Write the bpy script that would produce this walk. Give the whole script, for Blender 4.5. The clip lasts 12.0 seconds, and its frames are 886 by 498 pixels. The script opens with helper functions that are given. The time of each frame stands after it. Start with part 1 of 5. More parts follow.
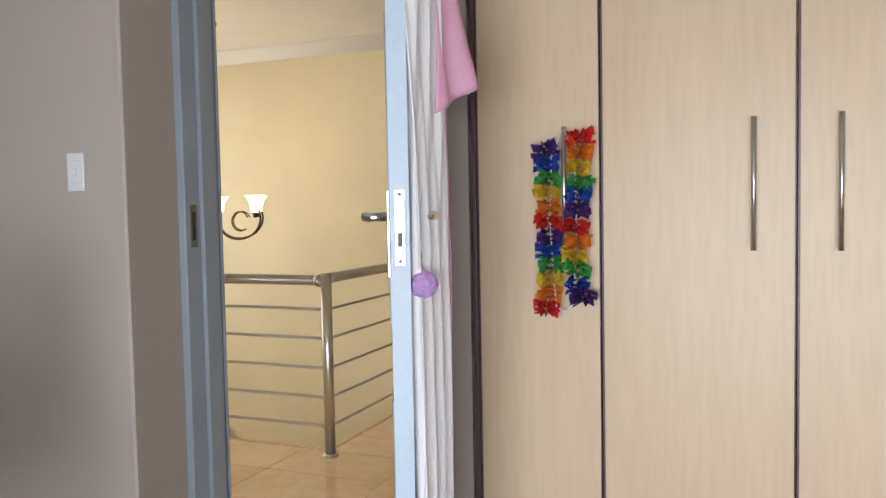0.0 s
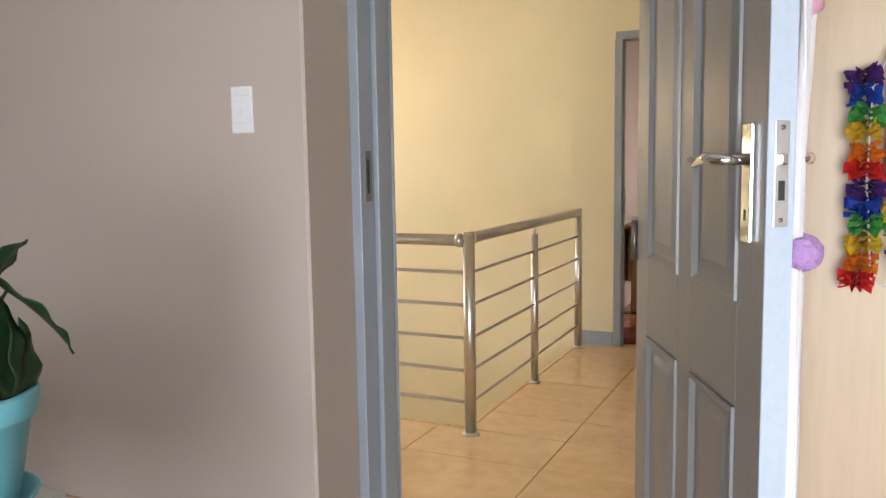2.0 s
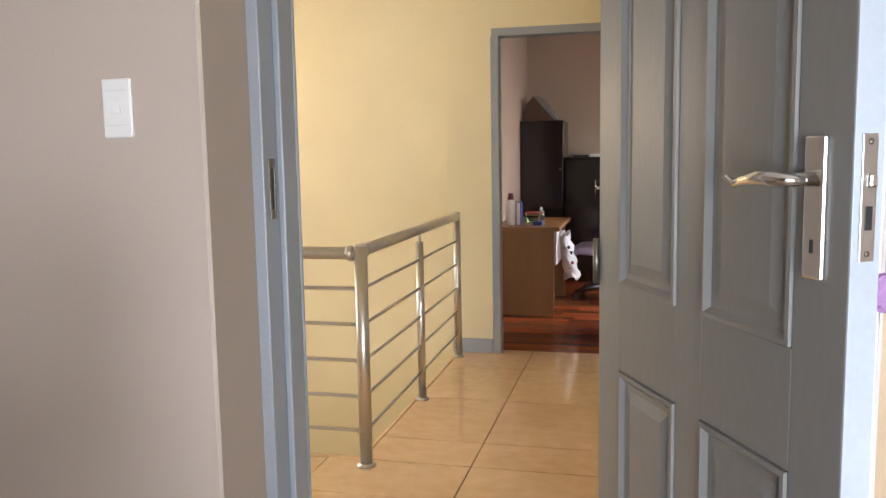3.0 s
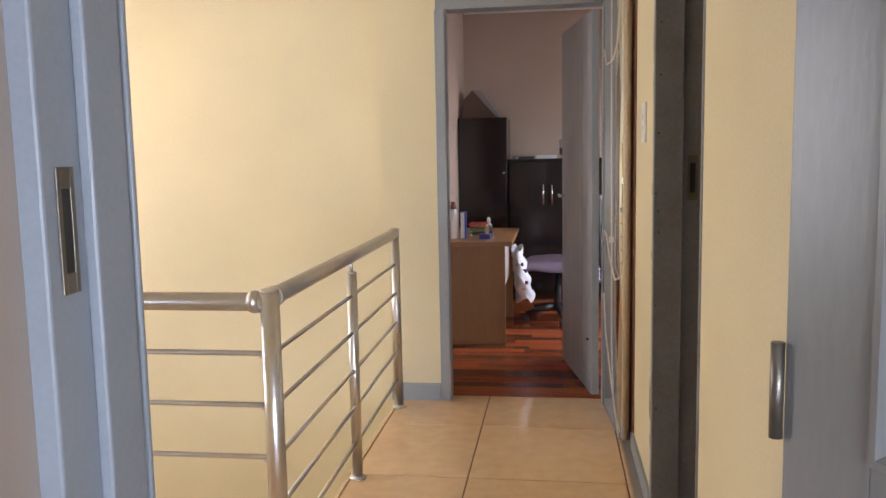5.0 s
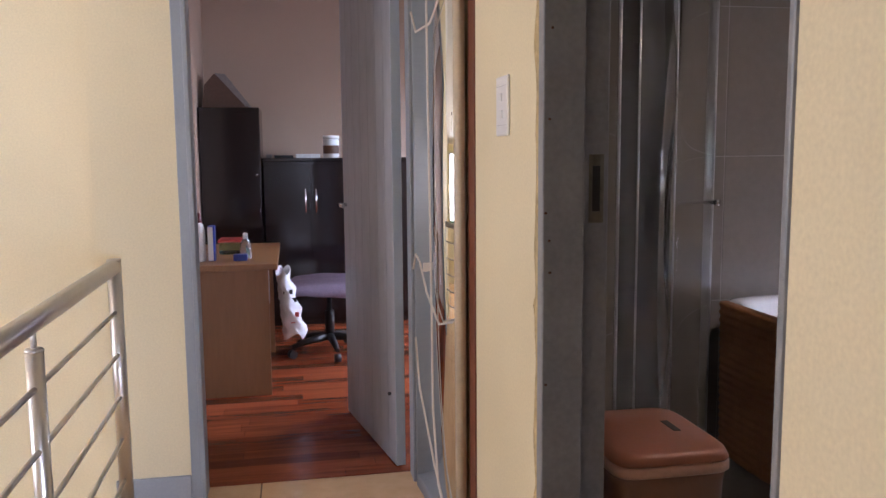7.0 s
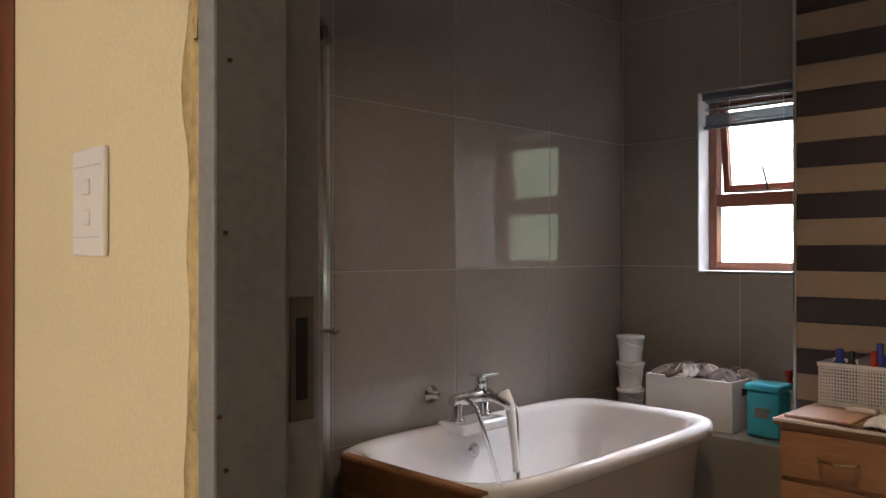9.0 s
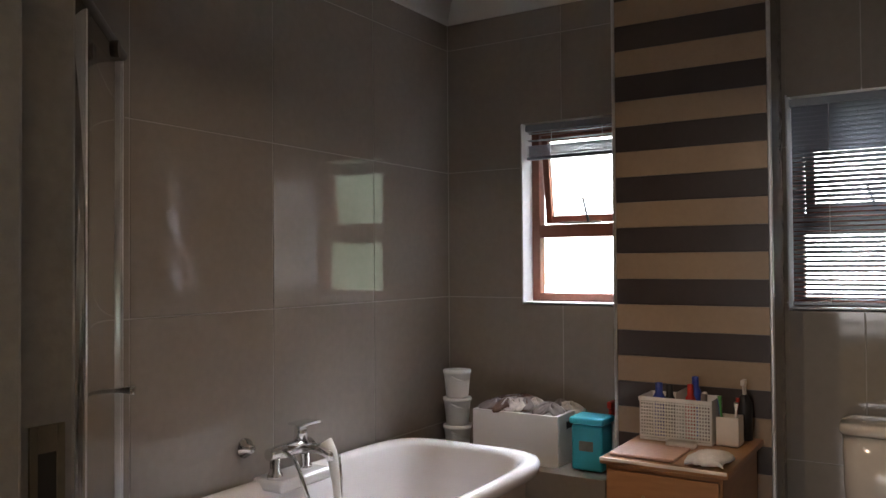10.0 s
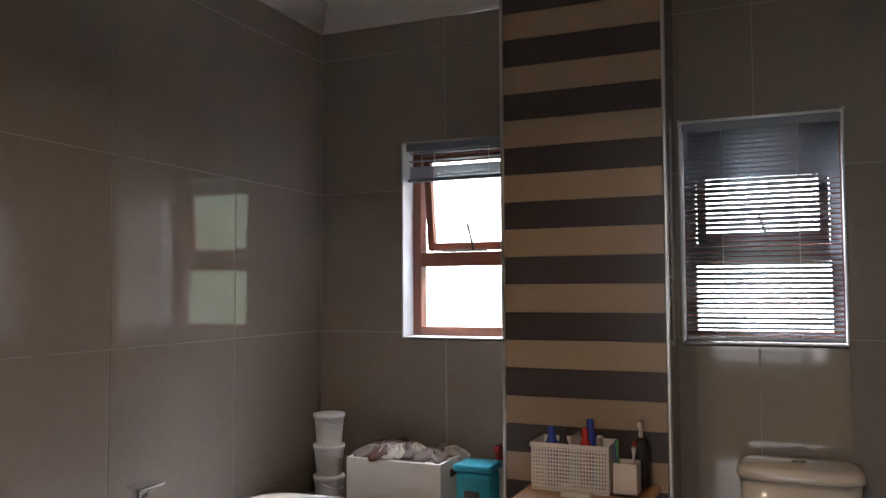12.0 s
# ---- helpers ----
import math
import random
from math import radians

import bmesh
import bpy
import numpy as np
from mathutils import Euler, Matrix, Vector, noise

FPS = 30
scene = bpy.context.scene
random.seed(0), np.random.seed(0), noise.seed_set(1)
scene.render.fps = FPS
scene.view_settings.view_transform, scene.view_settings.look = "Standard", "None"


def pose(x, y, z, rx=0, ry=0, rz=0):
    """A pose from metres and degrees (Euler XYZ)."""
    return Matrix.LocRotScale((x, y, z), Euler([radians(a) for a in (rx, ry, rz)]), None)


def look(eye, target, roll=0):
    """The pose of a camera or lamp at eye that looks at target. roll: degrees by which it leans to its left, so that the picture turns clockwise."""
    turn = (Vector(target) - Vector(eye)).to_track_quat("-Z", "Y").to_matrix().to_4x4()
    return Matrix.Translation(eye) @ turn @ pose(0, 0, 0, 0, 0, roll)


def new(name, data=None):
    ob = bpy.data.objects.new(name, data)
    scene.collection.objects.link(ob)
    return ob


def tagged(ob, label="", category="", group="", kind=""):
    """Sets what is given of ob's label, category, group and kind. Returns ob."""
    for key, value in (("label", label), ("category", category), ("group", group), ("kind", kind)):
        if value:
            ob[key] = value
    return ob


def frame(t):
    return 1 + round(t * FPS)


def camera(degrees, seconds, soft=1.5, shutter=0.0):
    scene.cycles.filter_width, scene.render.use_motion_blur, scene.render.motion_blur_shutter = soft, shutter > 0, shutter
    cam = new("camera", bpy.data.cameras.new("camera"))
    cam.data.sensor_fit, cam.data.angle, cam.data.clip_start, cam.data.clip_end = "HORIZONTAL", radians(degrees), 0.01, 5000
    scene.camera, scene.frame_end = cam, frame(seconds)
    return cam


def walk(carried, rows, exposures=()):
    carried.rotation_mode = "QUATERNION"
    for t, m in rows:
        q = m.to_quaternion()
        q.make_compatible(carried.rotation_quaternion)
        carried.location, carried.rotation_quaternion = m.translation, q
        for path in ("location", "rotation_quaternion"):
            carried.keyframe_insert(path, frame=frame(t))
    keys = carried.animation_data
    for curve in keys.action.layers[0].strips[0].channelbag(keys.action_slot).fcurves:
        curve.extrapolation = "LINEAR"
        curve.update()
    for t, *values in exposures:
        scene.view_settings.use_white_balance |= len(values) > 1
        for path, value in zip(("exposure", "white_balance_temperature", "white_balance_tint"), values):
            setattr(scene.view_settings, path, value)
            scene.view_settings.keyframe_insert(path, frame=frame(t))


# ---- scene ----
cam = camera(57.9, 12.0)
PATH = [
    (0, (0.758, 0.025, 1.27), (-0.014, 1.867, 1.162), -1.1),
    (0.5, (0.613, -0.019, 1.249), (-0.371, 1.719, 1.144), -0.8),
    (1, (0.444, 0.013, 1.22), (-0.6, 1.712, 1.07), -0.9),
    (1.5, (0.253, 0.116, 1.212), (-0.737, 1.844, 1.021), -0.9),
    (2, (0.082, 0.227, 1.248), (-0.771, 2.023, 1.037), -0.9),
    (2.5, (-0.088, 0.312, 1.268), (-0.82, 2.16, 1.049), -1.0),
    (3, (-0.252, 0.45, 1.284), (-0.727, 2.38, 1.058), -1.0),
    (3.2, (-0.302, 0.531, 1.267), (-0.726, 2.472, 1.043), -0.7),
    (5, (-0.567, 1.415, 1.292), (-0.846, 3.382, 1.066), -1.1),
    (5.5, (-0.622, 1.694, 1.281), (-0.843, 3.667, 1.042), -1.2),
    (6, (-0.68, 1.968, 1.276), (-0.811, 3.951, 1.045), -1.1),
    (6.5, (-0.733, 2.247, 1.262), (-0.738, 4.233, 1.031), -0.9),
    (7, (-0.77, 2.517, 1.288), (-0.405, 4.47, 1.053), -0.5),
    (7.2, (-0.778, 2.615, 1.288), (-0.306, 4.545, 1.057), -0.6),
    (8.8, (-0.687, 3.331, 1.32), (0.569, 4.888, 1.313), 0.1),
    (9, (-0.681, 3.382, 1.34), (0.736, 4.793, 1.346), -0.0),
    (9.3, (-0.666, 3.452, 1.361), (0.899, 4.697, 1.385), -0.3),
    (9.5, (-0.643, 3.466, 1.376), (0.971, 4.646, 1.401), -0.2),
    (10, (-0.535, 3.499, 1.427), (1.155, 4.567, 1.465), -0.4),
    (10.5, (-0.425, 3.533, 1.452), (1.288, 4.563, 1.528), -0.4),
    (11, (-0.357, 3.577, 1.459), (1.39, 4.543, 1.577), -0.4),
    (11.5, (-0.293, 3.624, 1.447), (1.492, 4.516, 1.575), -0.2),
    (12, (-0.261, 3.662, 1.445), (1.573, 4.453, 1.548), -0.3),
]
EXPOSURES = [(0, -0.50, 6300, 10), (1.5, -0.28, 6500, 12), (3.2, -0.02, 6700, 14), (5.0, 0.0, 6000, 17), (5.5, -0.05, 5600, 18), (7.2, 0.06, 5500, 24), (8.8, -0.24, 6600, 17), (12, -0.2, 6350, 16)]
walk(cam, [(t, look(eye, target, roll)) for t, eye, target, roll in PATH], EXPOSURES)

# ---------------------------------------------------------------- world and lights
world = bpy.data.worlds.new("world")
scene.world = world
world.use_nodes = True
wn = world.node_tree.nodes
sky = wn.new("ShaderNodeTexSky")
sky.sky_type = "NISHITA"
sky.sun_disc = False
sky.sun_elevation, sky.sun_rotation = radians(40), radians(200)
wn["Background"].inputs["Strength"].default_value = 0.10
world.node_tree.links.new(sky.outputs[0], wn["Background"].inputs[0])


def lamp(name, kind, m, energy, color, size=0.1, size_y=None, spread=180):
    data = bpy.data.lights.new(name, kind)
    data.energy, data.color = energy, color
    if kind == "AREA":
        data.shape, data.size, data.size_y, data.spread = "RECTANGLE", size, size_y or size, radians(spread)
    elif kind == "SUN":
        data.angle = radians(12)
    else:
        data.shadow_soft_size = size
    ob = new(name, data)
    ob.matrix_world = m
    return ob


DAY, WARM = (0.86, 0.93, 1.0), (1.0, 0.72, 0.42)
lamp("sun", "SUN", look((0, 8, 10), (0, 0, 0)), 0.6, (1.0, 0.96, 0.9))
lamp("bedroom_window_light", "AREA", look((0.9, -2.02, 0.98), (0.5, 1, 0.3)), 138, DAY, 2.2, 1.2, 140)
lamp("stair_window_light", "AREA", look((-4.85, 4.1, 1.4), (-2, 4.3, 0.4)), 68, (1.0, 0.98, 0.94), 1.6, 1.8)
lamp("office_window_light", "AREA", look((1.55, 7.6, 1.55), (0, 7.6, 0.1)), 44, DAY, 1.4, 1.1)
lamp("bath_window_light_a", "AREA", look((3.75, 4.95, 3.0), (1.9, 4.9, 0.9)), 610, DAY, 1.2, 1.0)
lamp("bath_window_light_b", "AREA", look((3.75, 3.75, 3.0), (1.9, 3.75, 0.9)), 7, DAY, 1.2, 1.0)
lamp("chandelier_light", "POINT", pose(-3.05, 4.8, 1.62), 9, WARM, 0.12)
lamp("bath_down_light", "AREA", look((1.21, 4.36, 2.67), (1.21, 4.36, 0)), 8, (1.0, 0.76, 0.52), 0.05, 0.05, 130)


# ---------------------------------------------------------------- materials
def mat(name, color, rough=0.5, metal=0.0, var=0.12, scale=3.0, fine=60.0, bump=0.05, stretch=(1, 1, 1), spec=0.5, per_object=0.0, coat=0.0, color2=None, world_coords=True, sheen=0.0, roughvar=0.1):
    m = bpy.data.materials.new(name)
    m.use_nodes = True
    nt = m.node_tree
    n, l = nt.nodes, nt.links
    p = n["Principled BSDF"]
    tc = n.new("ShaderNodeTexCoord")
    mp = n.new("ShaderNodeMapping")
    mp.inputs["Scale"].default_value = stretch
    if world_coords:
        g = n.new("ShaderNodeNewGeometry")
        l.new(g.outputs["Position"], mp.inputs["Vector"])
    else:
        l.new(tc.outputs["Object"], mp.inputs["Vector"])
    big = n.new("ShaderNodeTexNoise")
    big.inputs["Scale"].default_value, big.inputs["Detail"].default_value = scale, 4
    sm = n.new("ShaderNodeTexNoise")
    sm.inputs["Scale"].default_value, sm.inputs["Detail"].default_value = fine, 5
    for t in (big, sm):
        l.new(mp.outputs[0], t.inputs["Vector"])
    add = n.new("ShaderNodeMath")
    add.operation = "MULTIPLY_ADD"
    l.new(sm.outputs["Fac"], add.inputs[0])
    add.inputs[1].default_value = 0.5
    half = n.new("ShaderNodeMath")
    half.operation = "MULTIPLY"
    half.inputs[1].default_value = 0.5
    l.new(big.outputs["Fac"], half.inputs[0])
    l.new(half.outputs[0], add.inputs[2])
    last = add.outputs[0]
    if per_object:
        oi = n.new("ShaderNodeObjectInfo")
        ma = n.new("ShaderNodeMath")
        ma.operation = "MULTIPLY_ADD"
        l.new(oi.outputs["Random"], ma.inputs[0])
        ma.inputs[1].default_value = per_object
        l.new(last, ma.inputs[2])
        sub = n.new("ShaderNodeMath")
        sub.operation = "SUBTRACT"
        l.new(ma.outputs[0], sub.inputs[0])
        sub.inputs[1].default_value = per_object / 2
        last = sub.outputs[0]
    ramp = n.new("ShaderNodeValToRGB")
    ramp.color_ramp.elements[0].position, ramp.color_ramp.elements[1].position = 0.3, 0.7
    c2 = color2 or tuple(min(1, c * (1 + var)) for c in color)
    c1 = tuple(c * (1 - var) for c in color)
    ramp.color_ramp.elements[0].color, ramp.color_ramp.elements[1].color = (*c1, 1), (*c2, 1)
    l.new(last, ramp.inputs[0])
    l.new(ramp.outputs[0], p.inputs["Base Color"])
    p.inputs["Roughness"].default_value, p.inputs["Metallic"].default_value = rough, metal
    p.inputs["Specular IOR Level"].default_value = spec
    p.inputs["Coat Weight"].default_value = coat
    p.inputs["Coat Roughness"].default_value = 0.08
    p.inputs["Sheen Weight"].default_value = sheen
    if roughvar:
        rr = n.new("ShaderNodeMapRange")
        rr.inputs["To Min"].default_value, rr.inputs["To Max"].default_value = max(0.02, rough * (1 - roughvar)), min(1, rough * (1 + roughvar))
        l.new(big.outputs["Fac"], rr.inputs["Value"])
        l.new(rr.outputs[0], p.inputs["Roughness"])
    if bump:
        b = n.new("ShaderNodeBump")
        b.inputs["Strength"].default_value, b.inputs["Distance"].default_value = bump, 0.01
        l.new(sm.outputs["Fac"], b.inputs["Height"])
        l.new(b.outputs[0], p.inputs["Normal"])
    return m


def glow(name, color, strength):
    m = bpy.data.materials.new(name)
    m.use_nodes = True
    p = m.node_tree.nodes["Principled BSDF"]
    p.inputs["Base Color"].default_value = (*color, 1)
    p.inputs["Emission Color"].default_value = (*color, 1)
    p.inputs["Emission Strength"].default_value = strength
    return m


def clear(name, tint=(1, 1, 1), rough=0.0, ior=1.45):
    m = bpy.data.materials.new(name)
    m.use_nodes = True
    p = m.node_tree.nodes["Principled BSDF"]
    p.inputs["Base Color"].default_value = (*tint, 1)
    p.inputs["Transmission Weight"].default_value = 1.0
    p.inputs["Roughness"].default_value = rough
    p.inputs["IOR"].default_value = ior
    return m


M_TAUPE = mat("taupe_wall_paint", (0.50, 0.425, 0.375), 0.75, var=0.04, scale=1.2, fine=180, bump=0.06)
M_YELLOW = mat("yellow_wall_paint", (0.74, 0.655, 0.44), 0.6, var=0.10, scale=1.3, fine=140, bump=0.08)
M_OFFICE = mat("office_wall_paint", (0.43, 0.31, 0.235), 0.7, var=0.04, fine=160)
M_WHITE = mat("ceiling_white", (0.80, 0.79, 0.76), 0.8, var=0.03, fine=90)
M_FRAME = mat("blue_grey_gloss_paint", (0.30, 0.33, 0.37), 0.38, var=0.07, scale=6, fine=120, bump=0.04)
M_DOOR = mat("grey_door_paint", (0.225, 0.225, 0.225), 0.33, var=0.08, scale=2.5, fine=90, bump=0.05, stretch=(1, 1, 0.3))
# door edge: bluish window light is part of this colour
M_EDGE = mat("door_edge_daylit", (0.46, 0.53, 0.62), 0.45, var=0.06, scale=8, fine=90)
M_ODOOR = mat("worn_pale_door_paint", (0.36, 0.38, 0.43), 0.5, var=0.15, scale=4, fine=30, stretch=(1, 1, 0.25))
M_BATHFRAME = mat("worn_grey_frame_paint", (0.24, 0.245, 0.26), 0.45, var=0.18, scale=5, fine=70, bump=0.1)
M_MAPLE = mat("maple_veneer", (0.60, 0.445, 0.295), 0.42, var=0.06, scale=3, fine=30, bump=0.02, stretch=(2, 2, 0.22), color2=(0.66, 0.50, 0.34))
M_PLUM = mat("plum_edge_trim", (0.10, 0.055, 0.06), 0.4)
M_STEEL = mat("brushed_steel", (0.58, 0.56, 0.54), 0.34, 1.0, var=0.08, scale=12, fine=220, bump=0.02, stretch=(1, 1, 0.2))
M_CHROME = mat("chrome", (0.78, 0.78, 0.78), 0.09, 1.0, var=0.04, bump=0)
M_BRASS = mat("dull_brass", (0.50, 0.38, 0.18), 0.3, 1.0)
M_IRON = mat("dark_iron", (0.05, 0.04, 0.035), 0.45, 0.6)
M_STRIKE = mat("aged_strike_plate", (0.20, 0.18, 0.15), 0.4, 0.8, var=0.2, scale=25)
M_FTILE = mat("peach_polished_tile", (0.76, 0.50, 0.275), 0.09, var=0.10, scale=2.5, fine=14, bump=0.006, per_object=0.12, color2=(0.84, 0.60, 0.36))
M_GROUT = mat("brown_grout", (0.16, 0.11, 0.075), 0.9)
M_WOODF = mat("red_brown_plank", (0.24, 0.050, 0.018), 0.24, var=0.35, scale=5, fine=22, bump=0.05, stretch=(0.18, 2.2, 1), per_object=0.35, color2=(0.40, 0.105, 0.038))
M_CARPET = mat("plain_brown_floor", (0.24, 0.17, 0.12), 0.6)
M_BTILE = mat("grey_brown_glazed_tile", (0.275, 0.248, 0.222), 0.065, var=0.07, scale=2.0, fine=35, bump=0.004, per_object=0.08, spec=0.55)
M_BGROUT = mat("pale_grey_grout", (0.38, 0.36, 0.33), 0.8)
M_DARKT = mat("dark_stripe_tile", (0.060, 0.047, 0.045), 0.30, var=0.10, scale=6, per_object=0.1, bump=0.01)
M_LIGHTT = mat("sand_stripe_tile", (0.36, 0.265, 0.185), 0.30, var=0.07, scale=6, per_object=0.1, bump=0.01)
M_TRIM = mat("aluminium_tile_trim", (0.62, 0.62, 0.63), 0.3, 0.9)
M_WINWOOD = mat("red_brown_window_wood", (0.17, 0.055, 0.03), 0.4, var=0.2, fine=50, stretch=(1, 1, 0.2))
M_REVEAL = mat("white_reveal_paint", (0.74, 0.76, 0.78), 0.5, var=0.03)
M_ENAMEL = mat("white_bath_enamel", (0.83, 0.82, 0.83), 0.07, var=0.01, bump=0, coat=0.5)
# white bath side, its shade mixed in as a brownish tone
M_BATHSIDE = mat("bath_side_shaded_white", (0.72, 0.64, 0.58), 0.25, var=0.03, bump=0)
M_CERAMIC = mat("cream_ceramic", (0.70, 0.63, 0.54), 0.12, var=0.02, bump=0)
M_PINE = mat("orange_pine_cabinet", (0.40, 0.19, 0.085), 0.33, var=0.16, scale=4, fine=25, stretch=(0.5, 0.4, 3), color2=(0.48, 0.24, 0.11))
M_DESK = mat("oak_desk_laminate", (0.33, 0.165, 0.062), 0.4, var=0.12, scale=4, fine=30, stretch=(2, 2, 0.25))
M_TABLE = mat("honey_wood_table", (0.52, 0.28, 0.10), 0.38, var=0.14, scale=4, fine=30, stretch=(2.5, 0.4, 1))
M_EBONY = mat("black_brown_gloss_cabinet", (0.013, 0.008, 0.008), 0.13, var=0.2, bump=0)
M_BLACK = mat("black_plastic", (0.02, 0.02, 0.022), 0.45)
M_WHITEP = mat("white_plastic", (0.78, 0.77, 0.75), 0.35, var=0.02, bump=0)
M_SWITCH = mat("white_switch_plastic", (0.80, 0.80, 0.80), 0.3, var=0.02, bump=0)
M_CREAM = mat("cream_plastic", (0.72, 0.66, 0.60), 0.4, var=0.03, bump=0)
M_TEAL = mat("teal_plastic", (0.03, 0.38, 0.52), 0.35, var=0.04, bump=0)
M_POT = mat("sky_blue_pot_plastic", (0.16, 0.47, 0.56), 0.42, var=0.05, scale=6, bump=0.01)
M_SOIL = mat("dark_potting_soil", (0.03, 0.02, 0.013), 0.95, var=0.4, fine=40, bump=0.5)
M_LEAF = mat("dark_green_leaf", (0.007, 0.028, 0.010), 0.34, var=0.3, scale=9, fine=60, color2=(0.018, 0.058, 0.020), per_object=0.3)
M_STEM = mat("leaf_stem", (0.05, 0.10, 0.03), 0.5)
M_LACE = mat("white_lace_cloth", (0.78, 0.77, 0.75), 0.9, var=0.08, fine=180, bump=0.4)
M_CLOTH = mat("white_towelling", (0.74, 0.71, 0.72), 0.95, var=0.05, fine=230, bump=0.25, sheen=0.2)
M_PINK = mat("pink_cloth", (0.72, 0.38, 0.52), 0.9, var=0.06, fine=200, bump=0.15)
M_LILAC = mat("lilac_fur", (0.48, 0.28, 0.58), 0.95, var=0.15, fine=150, bump=0.8)
M_PURPLE = mat("mauve_seat_cloth", (0.30, 0.24, 0.34), 0.95, var=0.15, scale=12, fine=90, bump=0.3)
M_RATTAN = mat("woven_seagrass", (0.27, 0.13, 0.055), 0.7, var=0.45, scale=40, fine=160, bump=0.4, color2=(0.42, 0.24, 0.11), per_object=0.3)
M_MAT = mat("tan_chenille_mat", (0.30, 0.135, 0.055), 0.95, var=0.2, scale=20, fine=150, bump=0.4)
M_HAMPER = mat("brown_plastic_hamper", (0.24, 0.125, 0.08), 0.4, var=0.06)
M_HLID = mat("terracotta_hamper_lid", (0.33, 0.13, 0.075), 0.32, var=0.05)
M_BLIND = mat("grey_aluminium_slat", (0.20, 0.22, 0.25), 0.33, 0.3, var=0.05, bump=0)
M_MIRROR = mat("mirror_silver", (0.82, 0.83, 0.82), 0.015, 1.0, var=0.005, bump=0, roughvar=0)
M_RED = mat("red_plastic", (0.45, 0.03, 0.02), 0.4)
M_BLUE = mat("blue_plastic", (0.03, 0.06, 0.35), 0.35)
M_GREEN = mat("green_plastic", (0.08, 0.30, 0.08), 0.4)
M_PAPER = mat("pale_paper", (0.66, 0.66, 0.66), 0.8)
M_GREYFAB = mat("grey_bag_fabric", (0.24, 0.21, 0.2), 0.8, var=0.2)
M_BROWNFAB = mat("brown_leather", (0.10, 0.05, 0.03), 0.5, var=0.2)
M_CLUTTER = mat("faded_cloth_scraps", (0.45, 0.41, 0.37), 0.9, var=0.4, scale=30, fine=90, per_object=0.5)
M_RUST = mat("rust_spot", (0.09, 0.03, 0.012), 0.9)
M_PLASTER = mat("chipped_plaster_edge", (0.52, 0.40, 0.20), 0.85, var=0.35, scale=14, fine=60, bump=0.6)
M_GLASS = clear("window_glass")
M_SHOWER = clear("shower_glass", (0.96, 0.98, 0.97), 0.0, 1.2)
M_BOTTLE = clear("clear_bottle", (0.75, 0.8, 0.95), 0.05)
M_SHADE = glow("lit_glass_shade", (1.0, 0.80, 0.52), 4.0)
M_DOWN = glow("lit_downlight", (1.0, 0.78, 0.5), 8.0)
M_SKY = glow("bright_sky", (0.92, 0.97, 1.0), 11.0)
M_GARDEN = glow("sunlit_garden", (0.56, 0.68, 0.50), 3.2)


# ---------------------------------------------------------------- mesh helpers
def bm_box(x0, y0, z0, x1, y1, z1, bevel=0.0, bm=None, seg=2):
    own = bm is None
    b = bmesh.new()
    bmesh.ops.create_cube(b, size=1)
    for v in b.verts:
        v.co = Vector(((x0 + x1) / 2 + v.co.x * abs(x1 - x0), (y0 + y1) / 2 + v.co.y * abs(y1 - y0), (z0 + z1) / 2 + v.co.z * abs(z1 - z0)))
    if bevel:
        bmesh.ops.bevel(b, geom=b.edges[:], offset=min(bevel, 0.45 * min(abs(x1 - x0), abs(y1 - y0), abs(z1 - z0))), segments=seg, affect="EDGES", profile=0.5)
    if own:
        return b
    me = bpy.data.meshes.new("tmp")
    b.to_mesh(me)
    b.free()
    bm.from_mesh(me)
    bpy.data.meshes.remove(me)
    return bm


def bm_boxes(rows, bevel=0.0):
    bm = bmesh.new()
    for r in rows:
        bm_box(*r, bevel=bevel, bm=bm)
    return bm


def bm_tube(points, r, segs=12, bm=None, close=False):
    """A round bar along points; r is one radius or one for each point."""
    bm = bm or bmesh.new()
    pts = [Vector(p) for p in points]
    rad = r if isinstance(r, (list, tuple)) else [r] * len(pts)
    rings = []
    ref = None
    for i, p in enumerate(pts):
        d = (pts[min(i + 1, len(pts) - 1)] - pts[max(i - 1, 0)]).normalized()
        if ref is None:
            ref = d.orthogonal().normalized()
        ref = (ref - d * ref.dot(d))
        ref = ref.normalized() if ref.length > 1e-6 else d.orthogonal().normalized()
        s = d.cross(ref)
        rings.append([bm.verts.new(p + (ref * math.cos(a) + s * math.sin(a)) * rad[i]) for a in (2 * math.pi * k / segs for k in range(segs))])
    for a, b in zip(rings, rings[1:]):
        for k in range(segs):
            f = bm.faces.new((a[k], a[(k + 1) % segs], b[(k + 1) % segs], b[k]))
            f.smooth = True
    bm.faces.new(rings[0][::-1])
    bm.faces.new(rings[-1])
    return bm


def bm_lathe(profile, segs=28, cx=0, cy=0, bm=None, ax=1.0, ay=1.0):
    """Turns (radius, z) rows round the upright axis at cx, cy."""
    bm = bm or bmesh.new()
    rings = []
    for r, z in profile:
        rings.append([bm.verts.new((cx + ax * r * math.cos(2 * math.pi * k / segs), cy + ay * r * math.sin(2 * math.pi * k / segs), z)) for k in range(segs)])
    for a, b in zip(rings, rings[1:]):
        for k in range(segs):
            f = bm.faces.new((a[k], a[(k + 1) % segs], b[(k + 1) % segs], b[k]))
            f.smooth = True
    bm.faces.new(rings[0][::-1])
    bm.faces.new(rings[-1])
    return bm


